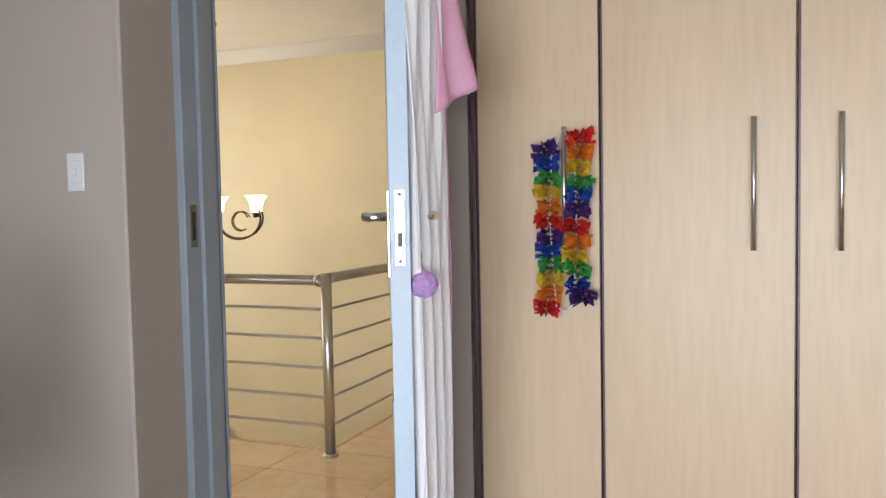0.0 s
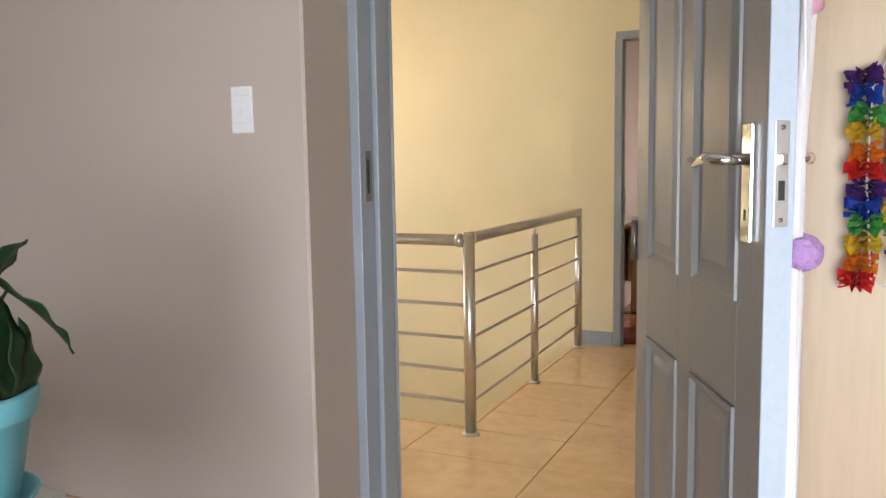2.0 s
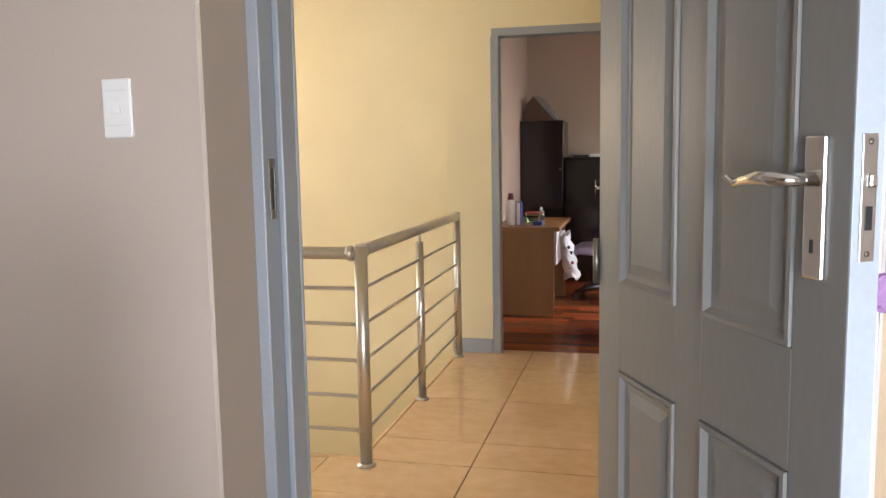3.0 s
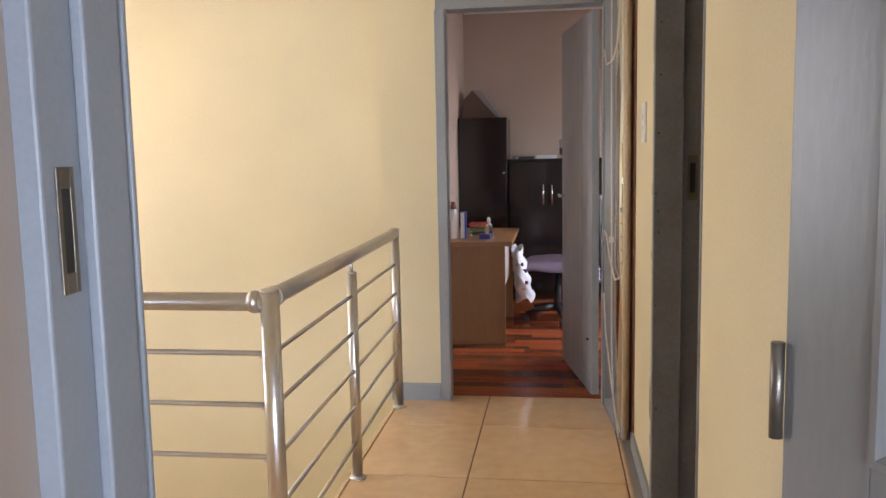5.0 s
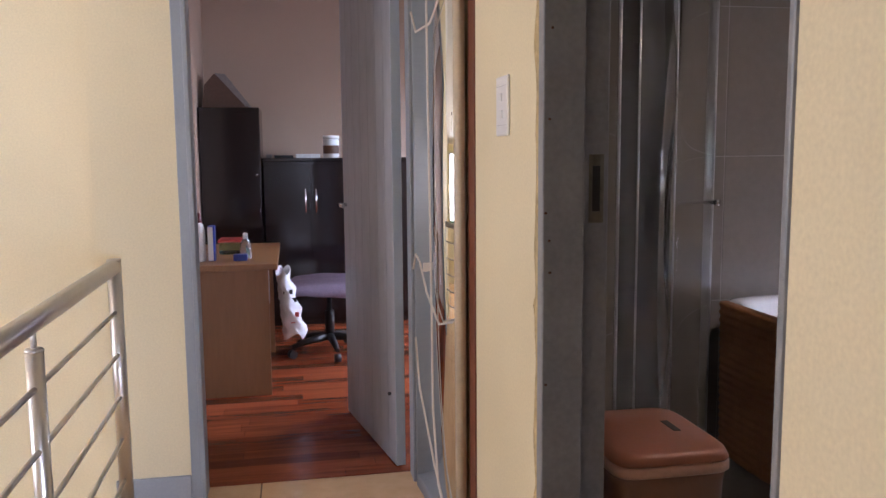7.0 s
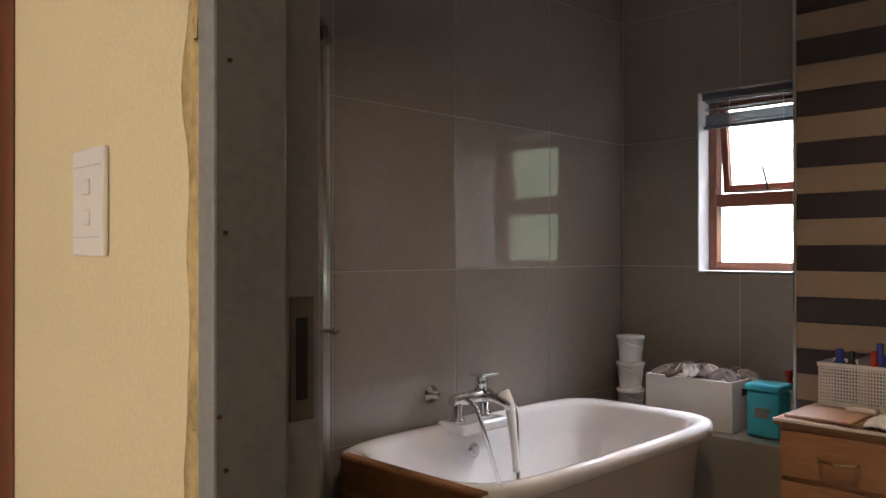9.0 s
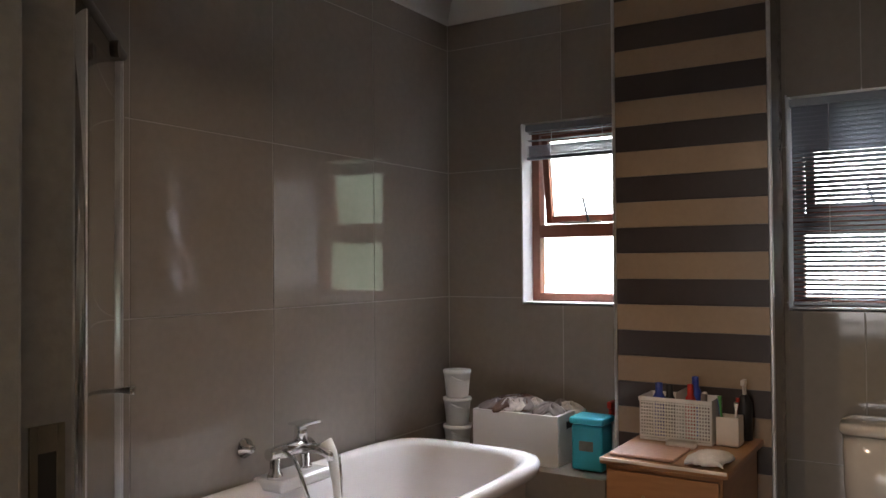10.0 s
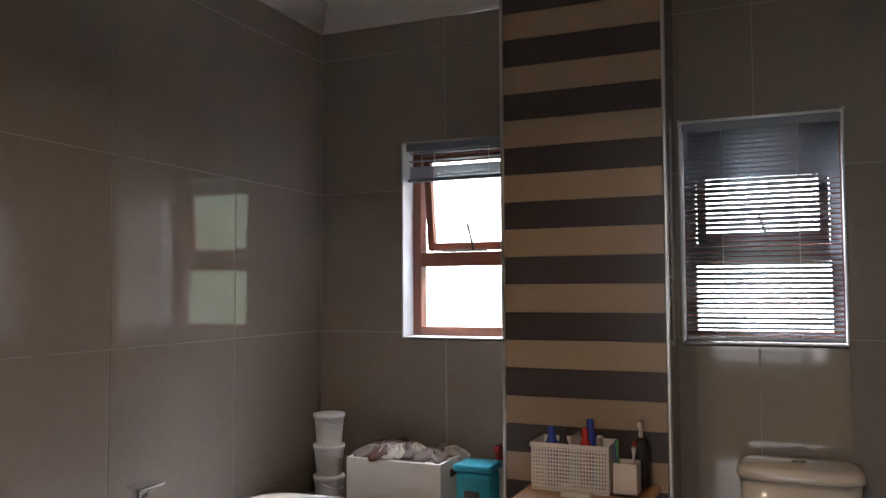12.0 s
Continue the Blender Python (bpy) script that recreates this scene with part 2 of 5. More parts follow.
def bm_sheet(fn, nu, nv, thick=0.004):
    """A thick sheet over u, v in 0..1."""
    bm = bmesh.new()
    g = [[bm.verts.new(fn(i / nu, j / nv)) for j in range(nv + 1)] for i in range(nu + 1)]
    for i in range(nu):
        for j in range(nv):
            bm.faces.new((g[i][j], g[i + 1][j], g[i + 1][j + 1], g[i][j + 1])).smooth = True
    bmesh.ops.recalc_face_normals(bm, faces=bm.faces[:])
    bmesh.ops.solidify(bm, geom=bm.faces[:], thickness=thick)
    return bm


def superell(cx, cy, a, b, z, n=4.0, segs=48):
    out = []
    for k in range(segs):
        t = 2 * math.pi * k / segs
        c, s = math.cos(t), math.sin(t)
        out.append(Vector((cx + a * math.copysign(abs(c) ** (2 / n), c), cy + b * math.copysign(abs(s) ** (2 / n), s), z)))
    return out


def bm_loft(loops, cap_start=True, cap_end=True):
    bm = bmesh.new()
    rings = [[bm.verts.new(p) for p in lp] for lp in loops]
    n = len(rings[0])
    for a, b in zip(rings, rings[1:]):
        for k in range(n):
            bm.faces.new((a[k], a[(k + 1) % n], b[(k + 1) % n], b[k])).smooth = True
    if cap_start:
        bm.faces.new(rings[0][::-1])
    if cap_end:
        bm.faces.new(rings[-1])
    return bm


def mesh_from(bm, name, material):
    bmesh.ops.recalc_face_normals(bm, faces=bm.faces[:])
    me = bpy.data.meshes.new(name)
    bm.to_mesh(me)
    bm.free()
    me.materials.append(material)
    return me


ROOM = Matrix.Identity(4)                        # where the room under way stands in the house


def part(name, bm, material, parent=None, label="", m=None):
    ob = new(name, mesh_from(bm, name, material))
    if parent is not None:
        ob.parent = parent
        if m is not None:
            ob.matrix_basis = m
    else:
        ob.matrix_basis = ROOM @ m if m is not None else ROOM
    if label:
        tagged(ob, label)
    return ob


def thing(name, label, category, m=None, group="", kind=""):
    ob = new(name)
    ob.empty_display_size = 0.1
    ob.matrix_basis = ROOM @ m if m is not None else ROOM
    return tagged(ob, label, category, group, kind)


def structure(name, bm, material, label, category):
    return tagged(part(name, bm, material), label, category, "", "structure")


def solid(name, bm, material, label, category, m=None, group=""):
    return tagged(part(name, bm, material, None, "", m), label, category, group)


# ---------------------------------------------------------------- plan, in metres
H_CEIL = 2.62
BED_Y, FRAME_Y, HALL_Y0 = 1.96, 2.25, 2.42       # bedroom wall face, door frame, hall face
DOOR_L, DOOR_R = -1.12, -0.258                    # bedroom doorway
HALL_X = -0.235                                  # hall face of the bathroom wall
BATH_X = -0.090
BD0, BD1 = 3.32, 4.168                            # bathroom doorway along y
OFF_Y0, OFF_Y1 = 5.55, 5.70                      # office wall
OD0, OD1 = -1.122, -0.332                         # office doorway
STAIR_Y = 5.75
BW_Y = 5.685                                     # bathroom wall with the bath
BF_X = 2.733                                     # bathroom window wall
DOOR_H = 2.04

# ---- bedroom
structure("wall_bedroom_door_side", bm_boxes([
    (-1.168, FRAME_Y, DOOR_H + 0.05, -0.1, HALL_Y0 - 0.02, H_CEIL),
    (-0.203, FRAME_Y + 0.03, 0, -0.1, HALL_Y0 - 0.02, DOOR_H + 0.05)]), M_TAUPE, "taupe painted plaster wall with a deep door reveal", "wall")
structure("wall_bedroom_switch_side", bm_loft([[Vector((x, y, z)) for x, y in ((-3.2, BED_Y), (-1.135, BED_Y), (-1.128, BED_Y + 0.006), (-1.169, FRAME_Y), (-1.169, HALL_Y0 - 0.02), (-3.2, HALL_Y0 - 0.02))] for z in (0, H_CEIL)]), M_TAUPE, "taupe painted plaster wall with a splayed door reveal", "wall")
for f_ in bpy.data.objects["wall_bedroom_switch_side"].data.polygons:
    f_.use_smooth = False
structure("wall_bedroom_hall_face", bm_boxes([
    (-5.0, HALL_Y0 - 0.02, -2.8, -1.18, HALL_Y0, H_CEIL), (-1.18, HALL_Y0 - 0.02, DOOR_H + 0.05, -0.25, HALL_Y0, H_CEIL),
    (-0.2, HALL_Y0 - 0.02, 0, HALL_X + 0.19, HALL_Y0, H_CEIL)]), M_YELLOW, "warm yellow painted hall wall around the door", "wall")
structure("wall_bedroom_west", bm_box(-3.3, -2.2, 0, -3.2, 2.4, H_CEIL), M_TAUPE, "taupe painted bedroom side wall", "wall")
structure("wall_bedroom_east", bm_box(2.6, -2.2, 0, 2.7, 3.0, H_CEIL), M_TAUPE, "taupe painted bedroom side wall", "wall")
structure("wall_bedroom_south", bm_boxes([(-3.2, -2.2, 0, -0.3, -2.08, H_CEIL), (2.1, -2.2, 0, 2.6, -2.08, H_CEIL), (-0.3, -2.2, 0, 2.1, -2.08, 0.33),
    (-0.3, -2.2, 2.25, 2.1, -2.08, H_CEIL)]), M_TAUPE, "taupe painted bedroom wall with a wide window opening", "wall")
structure("floor_bedroom", bm_box(-3.3, -2.2, -0.15, 2.7, HALL_Y0 - 0.06, -0.004), M_CARPET, "plain brown bedroom floor", "floor")
structure("ceiling_bedroom", bm_box(-3.3, -2.2, H_CEIL, 2.7, HALL_Y0 - 0.02, H_CEIL + 0.12), M_WHITE, "white painted bedroom ceiling", "ceiling")

# ---- hall and stairwell
structure("wall_hall_bathroom_side", bm_boxes([
    (HALL_X, HALL_Y0, 0, BATH_X - 0.012, BD0 - 0.014, H_CEIL), (HALL_X, BD1 + 0.030, 0, BATH_X - 0.012, OFF_Y0, H_CEIL), (HALL_X, BD0 - 0.014, DOOR_H + 0.05, BATH_X - 0.012, BD1 + 0.030, H_CEIL)]),
    M_YELLOW, "warm yellow painted hall wall with the bathroom doorway", "wall")
structure("wall_hall_office_side", bm_boxes([
    (-1.47, OFF_Y0, -2.8, OD0 - 0.05, OFF_Y1 - 0.02, H_CEIL), (OD1 + 0.05, OFF_Y0, 0, BATH_X - 0.012, OFF_Y1 - 0.02, H_CEIL), (OD0 - 0.05, OFF_Y0, DOOR_H + 0.05, OD1 + 0.05, OFF_Y1 - 0.02, H_CEIL)]),
    M_YELLOW, "pale yellow painted pier and wall around the study door", "wall")
structure("wall_stairwell_north", bm_box(-5.0, STAIR_Y, -2.8, -1.47, STAIR_Y + 0.15, H_CEIL), M_YELLOW, "tall yellow stairwell wall with grey smudges", "wall")
structure("wall_stairwell_west", bm_boxes([(-5.15, HALL_Y0, -2.8, -5.0, 3.2, H_CEIL), (-5.15, 5.0, -2.8, -5.0, 5.9, H_CEIL), (-5.15, 3.2, -2.8, -5.0, 5.0, 0.4), (-5.15, 3.2, 2.4, -5.0, 5.0, H_CEIL)]),
    M_YELLOW, "yellow stairwell end wall with a window opening", "wall")
structure("wall_stairwell_below", bm_boxes([(-1.47, 3.66, -2.8, -1.40, 5.55, -0.16), (-5.0, 3.60, -2.8, -1.40, 3.66, -0.16)]), M_YELLOW, "yellow plaster under the landing edge", "wall")
structure("floor_stairwell_below", bm_box(-5.15, 2.4, -2.9, -1.4, 5.9, -2.8), M_FTILE, "tiled floor at the foot of the stairs", "floor")
structure("ceiling_hall", bm_box(-5.15, HALL_Y0, H_CEIL, BATH_X, 5.9, H_CEIL + 0.12), M_WHITE, "white painted hall ceiling", "ceiling")


def cornice(name, p, q, inward, h=H_CEIL):
    """A stepped coving along p to q under the ceiling."""
    p, q, i = Vector(p), Vector(q), Vector(inward)
    prof = [(0, -0.11), (0.012, -0.11), (0.018, -0.085), (0.035, -0.06), (0.05, -0.035), (0.075, -0.02), (0.085, 0), (0, 0)]
    loops = [[e + i * a + Vector((0, 0, h + b)) for a, b in prof] for e in (p, q)]
    return structure(name, bm_loft(loops), M_WHITE, "white stepped plaster cornice", "cornice")


cornice("trim_cornice_stairwell", (-5.0, STAIR_Y, 0), (-1.47, STAIR_Y, 0), (0, -1, 0))
cornice("trim_cornice_hall", (-1.47, OFF_Y0, 0), (HALL_X, OFF_Y0, 0), (0, -1, 0))
structure("floor_hall_slab", bm_boxes([(-5.0, HALL_Y0 - 0.06, -0.16, BATH_X, 3.60, -0.010), (-1.40, 3.60, -0.16, BATH_X, OFF_Y1 - 0.05, -0.010)]), M_GROUT, "dark grout bed under the hall tiles", "floor")
structure("trim_landing_edge", bm_boxes([(-1.415, 3.615, -0.16, -1.400, OFF_Y0, 0.004), (-5.0, 3.600, -0.16, -1.400, 3.615, 0.004)]), M_FTILE, "peach tile edging along the stairwell opening", "trim")
structure("baseboard_pier", bm_boxes([(-1.445, OFF_Y0 - 0.014, 0, OD0 - 0.055, OFF_Y0, 0.095)], 0.004), M_FRAME, "grey-blue painted skirting at the pier", "skirting")
structure("baseboard_hall_right", bm_boxes([(HALL_X - 0.014, HALL_Y0, 0, HALL_X, BD0 - 0.05, 0.095), (HALL_X - 0.014, BD1 + 0.036, 0, HALL_X, 4.86, 0.095)], 0.004), M_FRAME, "grey-blue painted skirting along the hall", "skirting")


def jamb_frame(name, x0, x1, y0, y1, h, material, label, axis="x"):
    """A pressed steel door frame: two jambs and a head with a rebate."""
    t = thing(name, label, "door frame", kind="structure")
    def put(nm, rows):
        rr = rows if axis == "x" else [(b0, a0, c0, b1, a1, c1) for a0, b0, c0, a1, b1, c1 in rows]
        part(nm, bm_boxes(rr, 0.004), material, t)
    w, reb = 0.055, 0.018
    mid = y0 + (y1 - y0) * 0.40
    put("jamb", [(x0 - w, y0 - 0.006, 0, x0 - reb, y1 + 0.006, h), (x0 - reb, mid, 0, x0, y1 - 0.02, h), (x0 - w, y1 - 0.004, 0, x0 - 0.004, y1 + 0.008, h)])
    put("jamb", [(x1 + reb, y0 - 0.006, 0, x1 + w, y1 + 0.006, h), (x1, mid, 0, x1 + reb, y1 - 0.02, h), (x1 + 0.004, y1 - 0.004, 0, x1 + w, y1 + 0.008, h)])
    put("head", [(x0 - w, y0 - 0.006, h, x1 + w, y1 + 0.006, h + w)])
    return t


jamb_frame("door_frame_bedroom", DOOR_L, DOOR_R, FRAME_Y, HALL_Y0, DOOR_H, M_FRAME, "blue-grey gloss painted steel bedroom door frame")
jamb_frame("door_frame_office", OD0, OD1, OFF_Y1 - 0.02, OFF_Y0 - 0.002, DOOR_H, M_FRAME, "blue-grey painted steel study door frame")
fr = thing("door_frame_bathroom", "worn grey painted steel bathroom door frame with rust spots", "door frame", kind="structure")
part("jamb", bm_boxes([(HALL_X - 0.008, BD1, 0, BATH_X - 0.058, BD1 + 0.036, DOOR_H), (BATH_X - 0.058, BD1 + 0.022, 0, BATH_X + 0.006, BD1 + 0.036, DOOR_H)], 0.004), M_BATHFRAME, fr)
part("jamb", bm_boxes([(HALL_X - 0.004, BD0 - 0.0135, 0, BATH_X - 0.045, BD0, DOOR_H), (BATH_X - 0.045, BD0 - 0.05, 0, BATH_X + 0.006, BD0 - 0.022, DOOR_H)], 0.004), M_BATHFRAME, fr)
part("head", bm_box(HALL_X - 0.008, BD0 - 0.0135, DOOR_H, BATH_X + 0.006, BD1 + 0.036, DOOR_H + 0.05, 0.004), M_BATHFRAME, fr)
part("plaster_edge", bm_sheet(lambda u, v: Vector((HALL_X - 0.003, BD1 + 0.038 + 0.050 * u * (0.6 + 0.8 * noise.noise(Vector((u * 2, v * 14, 3)))), v * DOOR_H)), 3, 60, 0.004), M_PLASTER, fr, "chipped plaster beside the frame")
rs = bmesh.new()
for z in (1.03, 1.10, 1.16, 1.36, 0.42, 0.78, 1.55, 1.72):
    bm_lathe([(0.001, -0.001), (0.0036, 0), (0.0028, 0.0012), (0.001, 0.002)], 10, bm=rs)
    for v in rs.verts[-40:]:
        v.co = Vector((HALL_X + 0.006 + 0.008 * math.sin(z * 37) + v.co.x, BD1 - v.co.z, z + v.co.y * 0.8))
part("rust_spots", rs, M_RUST, fr)


def strike(parent, m):
    """A strike plate with a slot, in the local x-z plane, facing -y."""
    bm = bm_boxes([(-0.017, -0.003, -0.075, -0.009, 0, 0.075), (0.009, -0.003, -0.075, 0.017, 0, 0.075), (-0.009, -0.003, 0.05, 0.009, 0, 0.075), (-0.009, -0.003, -0.075, 0.009, 0, -0.05)], 0.0008)
    p = part("strike_plate", bm, M_STRIKE, parent, "aged metal strike plate", m)
    part("slot", bm_box(-0.009, -0.0015, -0.05, 0.009, -0.0005, 0.05), M_BLACK, p)


strike(fr, pose(-0.114, BD1 + 0.0218, 1.21))
# bedroom strike plate
bs = bpy.data.objects["door_frame_bedroom"]
strike(bs, pose(DOOR_L - 0.0172, FRAME_Y + 0.034, 1.215, 0, 0, 90))

# ---- office shell
structure("wall_office_west", bm_box(-1.465, OFF_Y1 + 0.06, 0, -1.425, 9.1, H_CEIL + 0.1), M_OFFICE, "pinkish beige study side wall", "wall")
structure("wall_office_south", bm_boxes([(-1.46, OFF_Y1 - 0.02, 0, OD0 - 0.05, OFF_Y1, H_CEIL + 0.1), (OD1 + 0.05, OFF_Y1 - 0.02, 0, BATH_X - 0.03, OFF_Y1, H_CEIL + 0.1), (BATH_X - 0.05, OFF_Y1, 0, BATH_X - 0.03, 5.86, H_CEIL + 0.1), (BATH_X - 0.05, 5.86, 0, 1.8, 5.88, H_CEIL + 0.1), (OD0 - 0.05, OFF_Y1 - 0.02, DOOR_H + 0.05, OD1 + 0.05, OFF_Y1, H_CEIL + 0.1)]), M_OFFICE, "beige study wall beside the door", "wall")
structure("wall_office_west_return", bm_box(-1.465, OFF_Y1, 0, -1.425, OFF_Y1 + 0.06, H_CEIL + 0.1), M_OFFICE, "beige study wall end", "wall")
structure("wall_office_north", bm_box(-1.465, 9.1, 0, 1.8, 9.2, H_CEIL + 0.1), M_OFFICE, "pinkish beige study back wall", "wall")
structure("wall_office_east", bm_boxes([(1.7, 5.88, 0, 1.8, 6.8, H_CEIL + 0.1), (1.7, 8.4, 0, 1.8, 9.1, H_CEIL + 0.1), (1.7, 6.8, 0, 1.8, 8.4, 0.9), (1.7, 6.8, 2.2, 1.8, 8.4, H_CEIL + 0.1)]), M_OFFICE, "beige study wall with a window opening", "wall")
structure("ceiling_office", bm_box(-1.465, OFF_Y1 - 0.02, H_CEIL + 0.101, 1.8, 9.2, H_CEIL + 0.2), M_WHITE, "white study ceiling", "ceiling")
structure("trim_cornice_office", bm_box(-1.425, 9.0, H_CEIL, 1.7, 9.1, H_CEIL + 0.1, 0.02), M_WHITE, "white study cornice", "cornice")
structure("floor_office_bed", bm_box(-1.425, OFF_Y1 - 0.05, -0.15, 1.8, 9.2, -0.016), M_BLACK, "dark bed under the study planks", "floor")

# ---- bathroom shell
structure("wall_bathroom_door_side", bm_boxes([(BATH_X - 0.012, 2.95, 0, BATH_X, BD0 - 0.05, 2.72), (BATH_X - 0.012, BD1 + 0.036, 0, BATH_X, BW_Y - 0.12, 2.72), (BATH_X - 0.012, BD0 - 0.05, DOOR_H + 0.05, BATH_X, BD1 + 0.036, 2.72)]), M_BTILE, "grey tiled wall around the bathroom door", "wall")
BATH_ROOM = pose(0.05, -0.122, 0.043)
H_BATH = 2.66
ROOM = BATH_ROOM
structure("wall_bathroom_bath_side", bm_box(BATH_X - 0.06, BW_Y + 0.0025, 0, BF_X + 0.3, BW_Y + 0.15, H_BATH), M_BGROUT, "grout-lined wall behind the bath", "wall")
WIN = [(4.765, 5.285, 1.205, 2.03), (3.60, 4.145, 1.205, 2.02)]
structure("wall_bathroom_window_side", bm_boxes([
    (BF_X + 0.0025, 3.1, 0, BF_X + 0.22, BW_Y, 1.205), (BF_X + 0.0025, 3.1, 2.03, BF_X + 0.22, BW_Y, H_BATH), (BF_X + 0.0025, 3.1, 1.205, BF_X + 0.22, 3.60, 2.03),
    (BF_X + 0.0025, 4.145, 1.205, BF_X + 0.22, 4.765, 2.03), (BF_X + 0.0025, 5.285, 1.205, BF_X + 0.22, BW_Y, 2.03)]), M_BGROUT, "grout-lined wall with two window openings", "wall")
structure("trim_window_reveal", bm_boxes([(BF_X, a - 0.002, 1.195, BF_X + 0.2, b + 0.002, 1.209) for a, b, _, _ in WIN] + [(BF_X, b - 0.004, 1.209, BF_X + 0.2, b + 0.006, 2.03) for _, b, _, _ in WIN]
    + [(BF_X, a - 0.006, 1.209, BF_X + 0.2, a + 0.004, 2.03) for a, _, _, _ in WIN], 0.002), M_REVEAL, "white painted window reveals and sills", "trim")
structure("wall_bathroom_south", bm_box(BATH_X - 0.06, 3.12, 0, BF_X + 0.2, 3.22, H_BATH), M_BTILE, "grey tiled bathroom end wall", "wall")
structure("floor_bathroom", bm_box(BATH_X - 0.24, 3.12, -0.16, BF_X + 0.2, BW_Y + 0.1, -0.012), M_BTILE, "grey tiled bathroom floor", "floor")
structure("ceiling_bathroom", bm_box(BATH_X - 0.05, 3.1, H_BATH, BF_X + 0.3, BW_Y + 0.15, H_BATH + 0.12), M_WHITE, "white painted bathroom ceiling", "ceiling")
cornice("trim_cornice_bath_side", (BATH_X - 0.05, BW_Y, 0), (BF_X, BW_Y, 0), (0, -1, 0), H_BATH)
cornice("trim_cornice_window_side", (BF_X, 3.1, 0), (BF_X, BW_Y, 0), (-1, 0, 0), H_BATH)
pier = structure("wall_bathroom_pier", bm_box(2.50, 4.172, 0, BF_X + 0.01, 4.743, H_BATH), M_BGROUT, "boxed pier clad in brown and sand striped tiles", "pier")
part("edge_trim", bm_boxes([(2.486, 4.157, 0, 2.502, 4.170, H_BATH), (2.486, 4.745, 0, 2.502, 4.758, H_BATH)], 0.003), M_TRIM, pier, "slim aluminium corner trim")
part("side_tile", bm_boxes([(2.503, 4.743, 0.56, BF_X - 0.001, 4.753, H_BATH), (2.503, 4.160, 0, BF_X - 0.001, 4.172, H_BATH)]), M_BTILE, pier, "grey glazed tile on the pier's sides")
structure("bath_ledge", bm_box(2.37, 4.757, 0, BF_X + 0.01, BW_Y + 0.01, 0.545, 0.004), M_BTILE, "grey tiled ledge behind the bath", "ledge")

# ---- windows
def bath_window(name, y0, y1, z0, z1, opened, label):
    w = thing(name, label, "window", kind="structure")
    x0, x1 = BF_X + 0.10, BF_X + 0.16
    f, zt = 0.042, z0 + (z1 - z0) * 0.40
    fr_ = part("window_frame", bm_boxes([(x0, y0, z0, x1, y0 + f, z1), (x0, y1 - f, z0, x1, y1, z1), (x0, y0 + f, z0, x1, y1 - f, z0 + f), (x0, y0 + f, z1 - f, x1, y1 - f, z1), (x0 + 0.002, y0 + f, zt - 0.03, x1 - 0.002, y1 - f, zt + 0.03)], 0.004), M_WINWOOD, w)
    p = part("pane", bm_box(x0 + 0.03, y0 + f, z0 + f, x0 + 0.034, y1 - f, zt - 0.03), M_GLASS, w)
    p.visible_shadow = False
    hz = z1 - f - 0.004
    h = hz - zt - 0.034
    sash = part("sash", bm_boxes([(0, y0 + f + 0.004, -h, 0.035, y0 + f + 0.036, 0), (0, y1 - f - 0.036, -h, 0.035, y1 - f - 0.004, 0), (0.001, y0 + f + 0.036, -h, 0.034, y1 - f - 0.036, -h + 0.036), (0.001, y0 + f + 0.036, -0.03, 0.034, y1 - f - 0.036, 0)], 0.003), M_WINWOOD, w, "tilted brown wooden sash", pose(x0 + 0.012, 0, hz, 0, -opened, 0))
    p = part("pane", bm_box(0.015, y0 + f + 0.036, -h + 0.036, 0.019, y1 - f - 0.036, -0.03), M_GLASS, sash)
    p.visible_shadow = False
    part("stay", bm_tube([(x0 - 0.01, (y0 + y1) / 2 - 0.03, zt + 0.035), (x0 + 0.0, (y0 + y1) / 2 - 0.02, zt + 0.06), (x0 + 0.02, (y0 + y1) / 2 + 0.01, zt + 0.15)], 0.006, 8), M_BLACK, w, "black casement stay")
    part("stay_bar", bm_box(x0 - 0.012, (y0 + y1) / 2 - 0.09, zt + 0.030, x0 - 0.002, (y0 + y1) / 2 + 0.12, zt + 0.040, 0.002), M_STRIKE, w)
    return w


bath_window("window_1", *WIN[0], 7, "red-brown wooden window, top sash pushed open")
bath_window("window_2", *WIN[1], 4, "red-brown wooden window behind a lowered blind")


def blind(label, y0, y1, ztop, zbot, n, tilt, packed):
    b = thing("venetian_blind", label, "blind")
    x = BF_X + 0.045
    part("head_rail", bm_box(x - 0.018, y0, ztop - 0.03, x + 0.018, y1, ztop, 0.003), M_BLIND, b)
    s = bm_sheet(lambda u, v: Vector(((v - 0.5) * 0.027, (u - 0.5) * (y1 - y0 - 0.012), 0.003 * math.sin(math.pi * v))), 1, 4, 0.0006)
    me = mesh_from(s, "slat", M_BLIND)
    for i in range(n):
        z = ztop - 0.04 - (ztop - 0.04 - zbot - 0.02) * (i / max(1, n - 1))
        o = new("slat", me)
        o.parent = b
        o.matrix_basis = pose(x, (y0 + y1) / 2, z, random.uniform(-0.25, 0.25), (tilt if i > n * 0.22 or packed else 34) + random.uniform(-3, 3), random.uniform(-0.2, 0.2))
    for k in range(9 if packed else 0):
        o = new("slat", me)
        o.parent = b
        o.matrix_basis = pose(x, (y0 + y1) / 2, zbot + 0.010 + k * 0.006)
    part("bottom_rail", bm_box(x - 0.013, y0 + 0.004, zbot - 0.006, x + 0.013, y1 - 0.004, zbot + 0.008, 0.003), M_BLIND, b)
    for y in (y0 + (y1 - y0) * 0.26, y0 + (y1 - y0) * 0.74):
        part("ladder_cord", bm_tube([(x - 0.016, y, ztop - 0.02), (x - 0.016, y, zbot)], 0.0012, 6), M_PAPER, b)
    return b


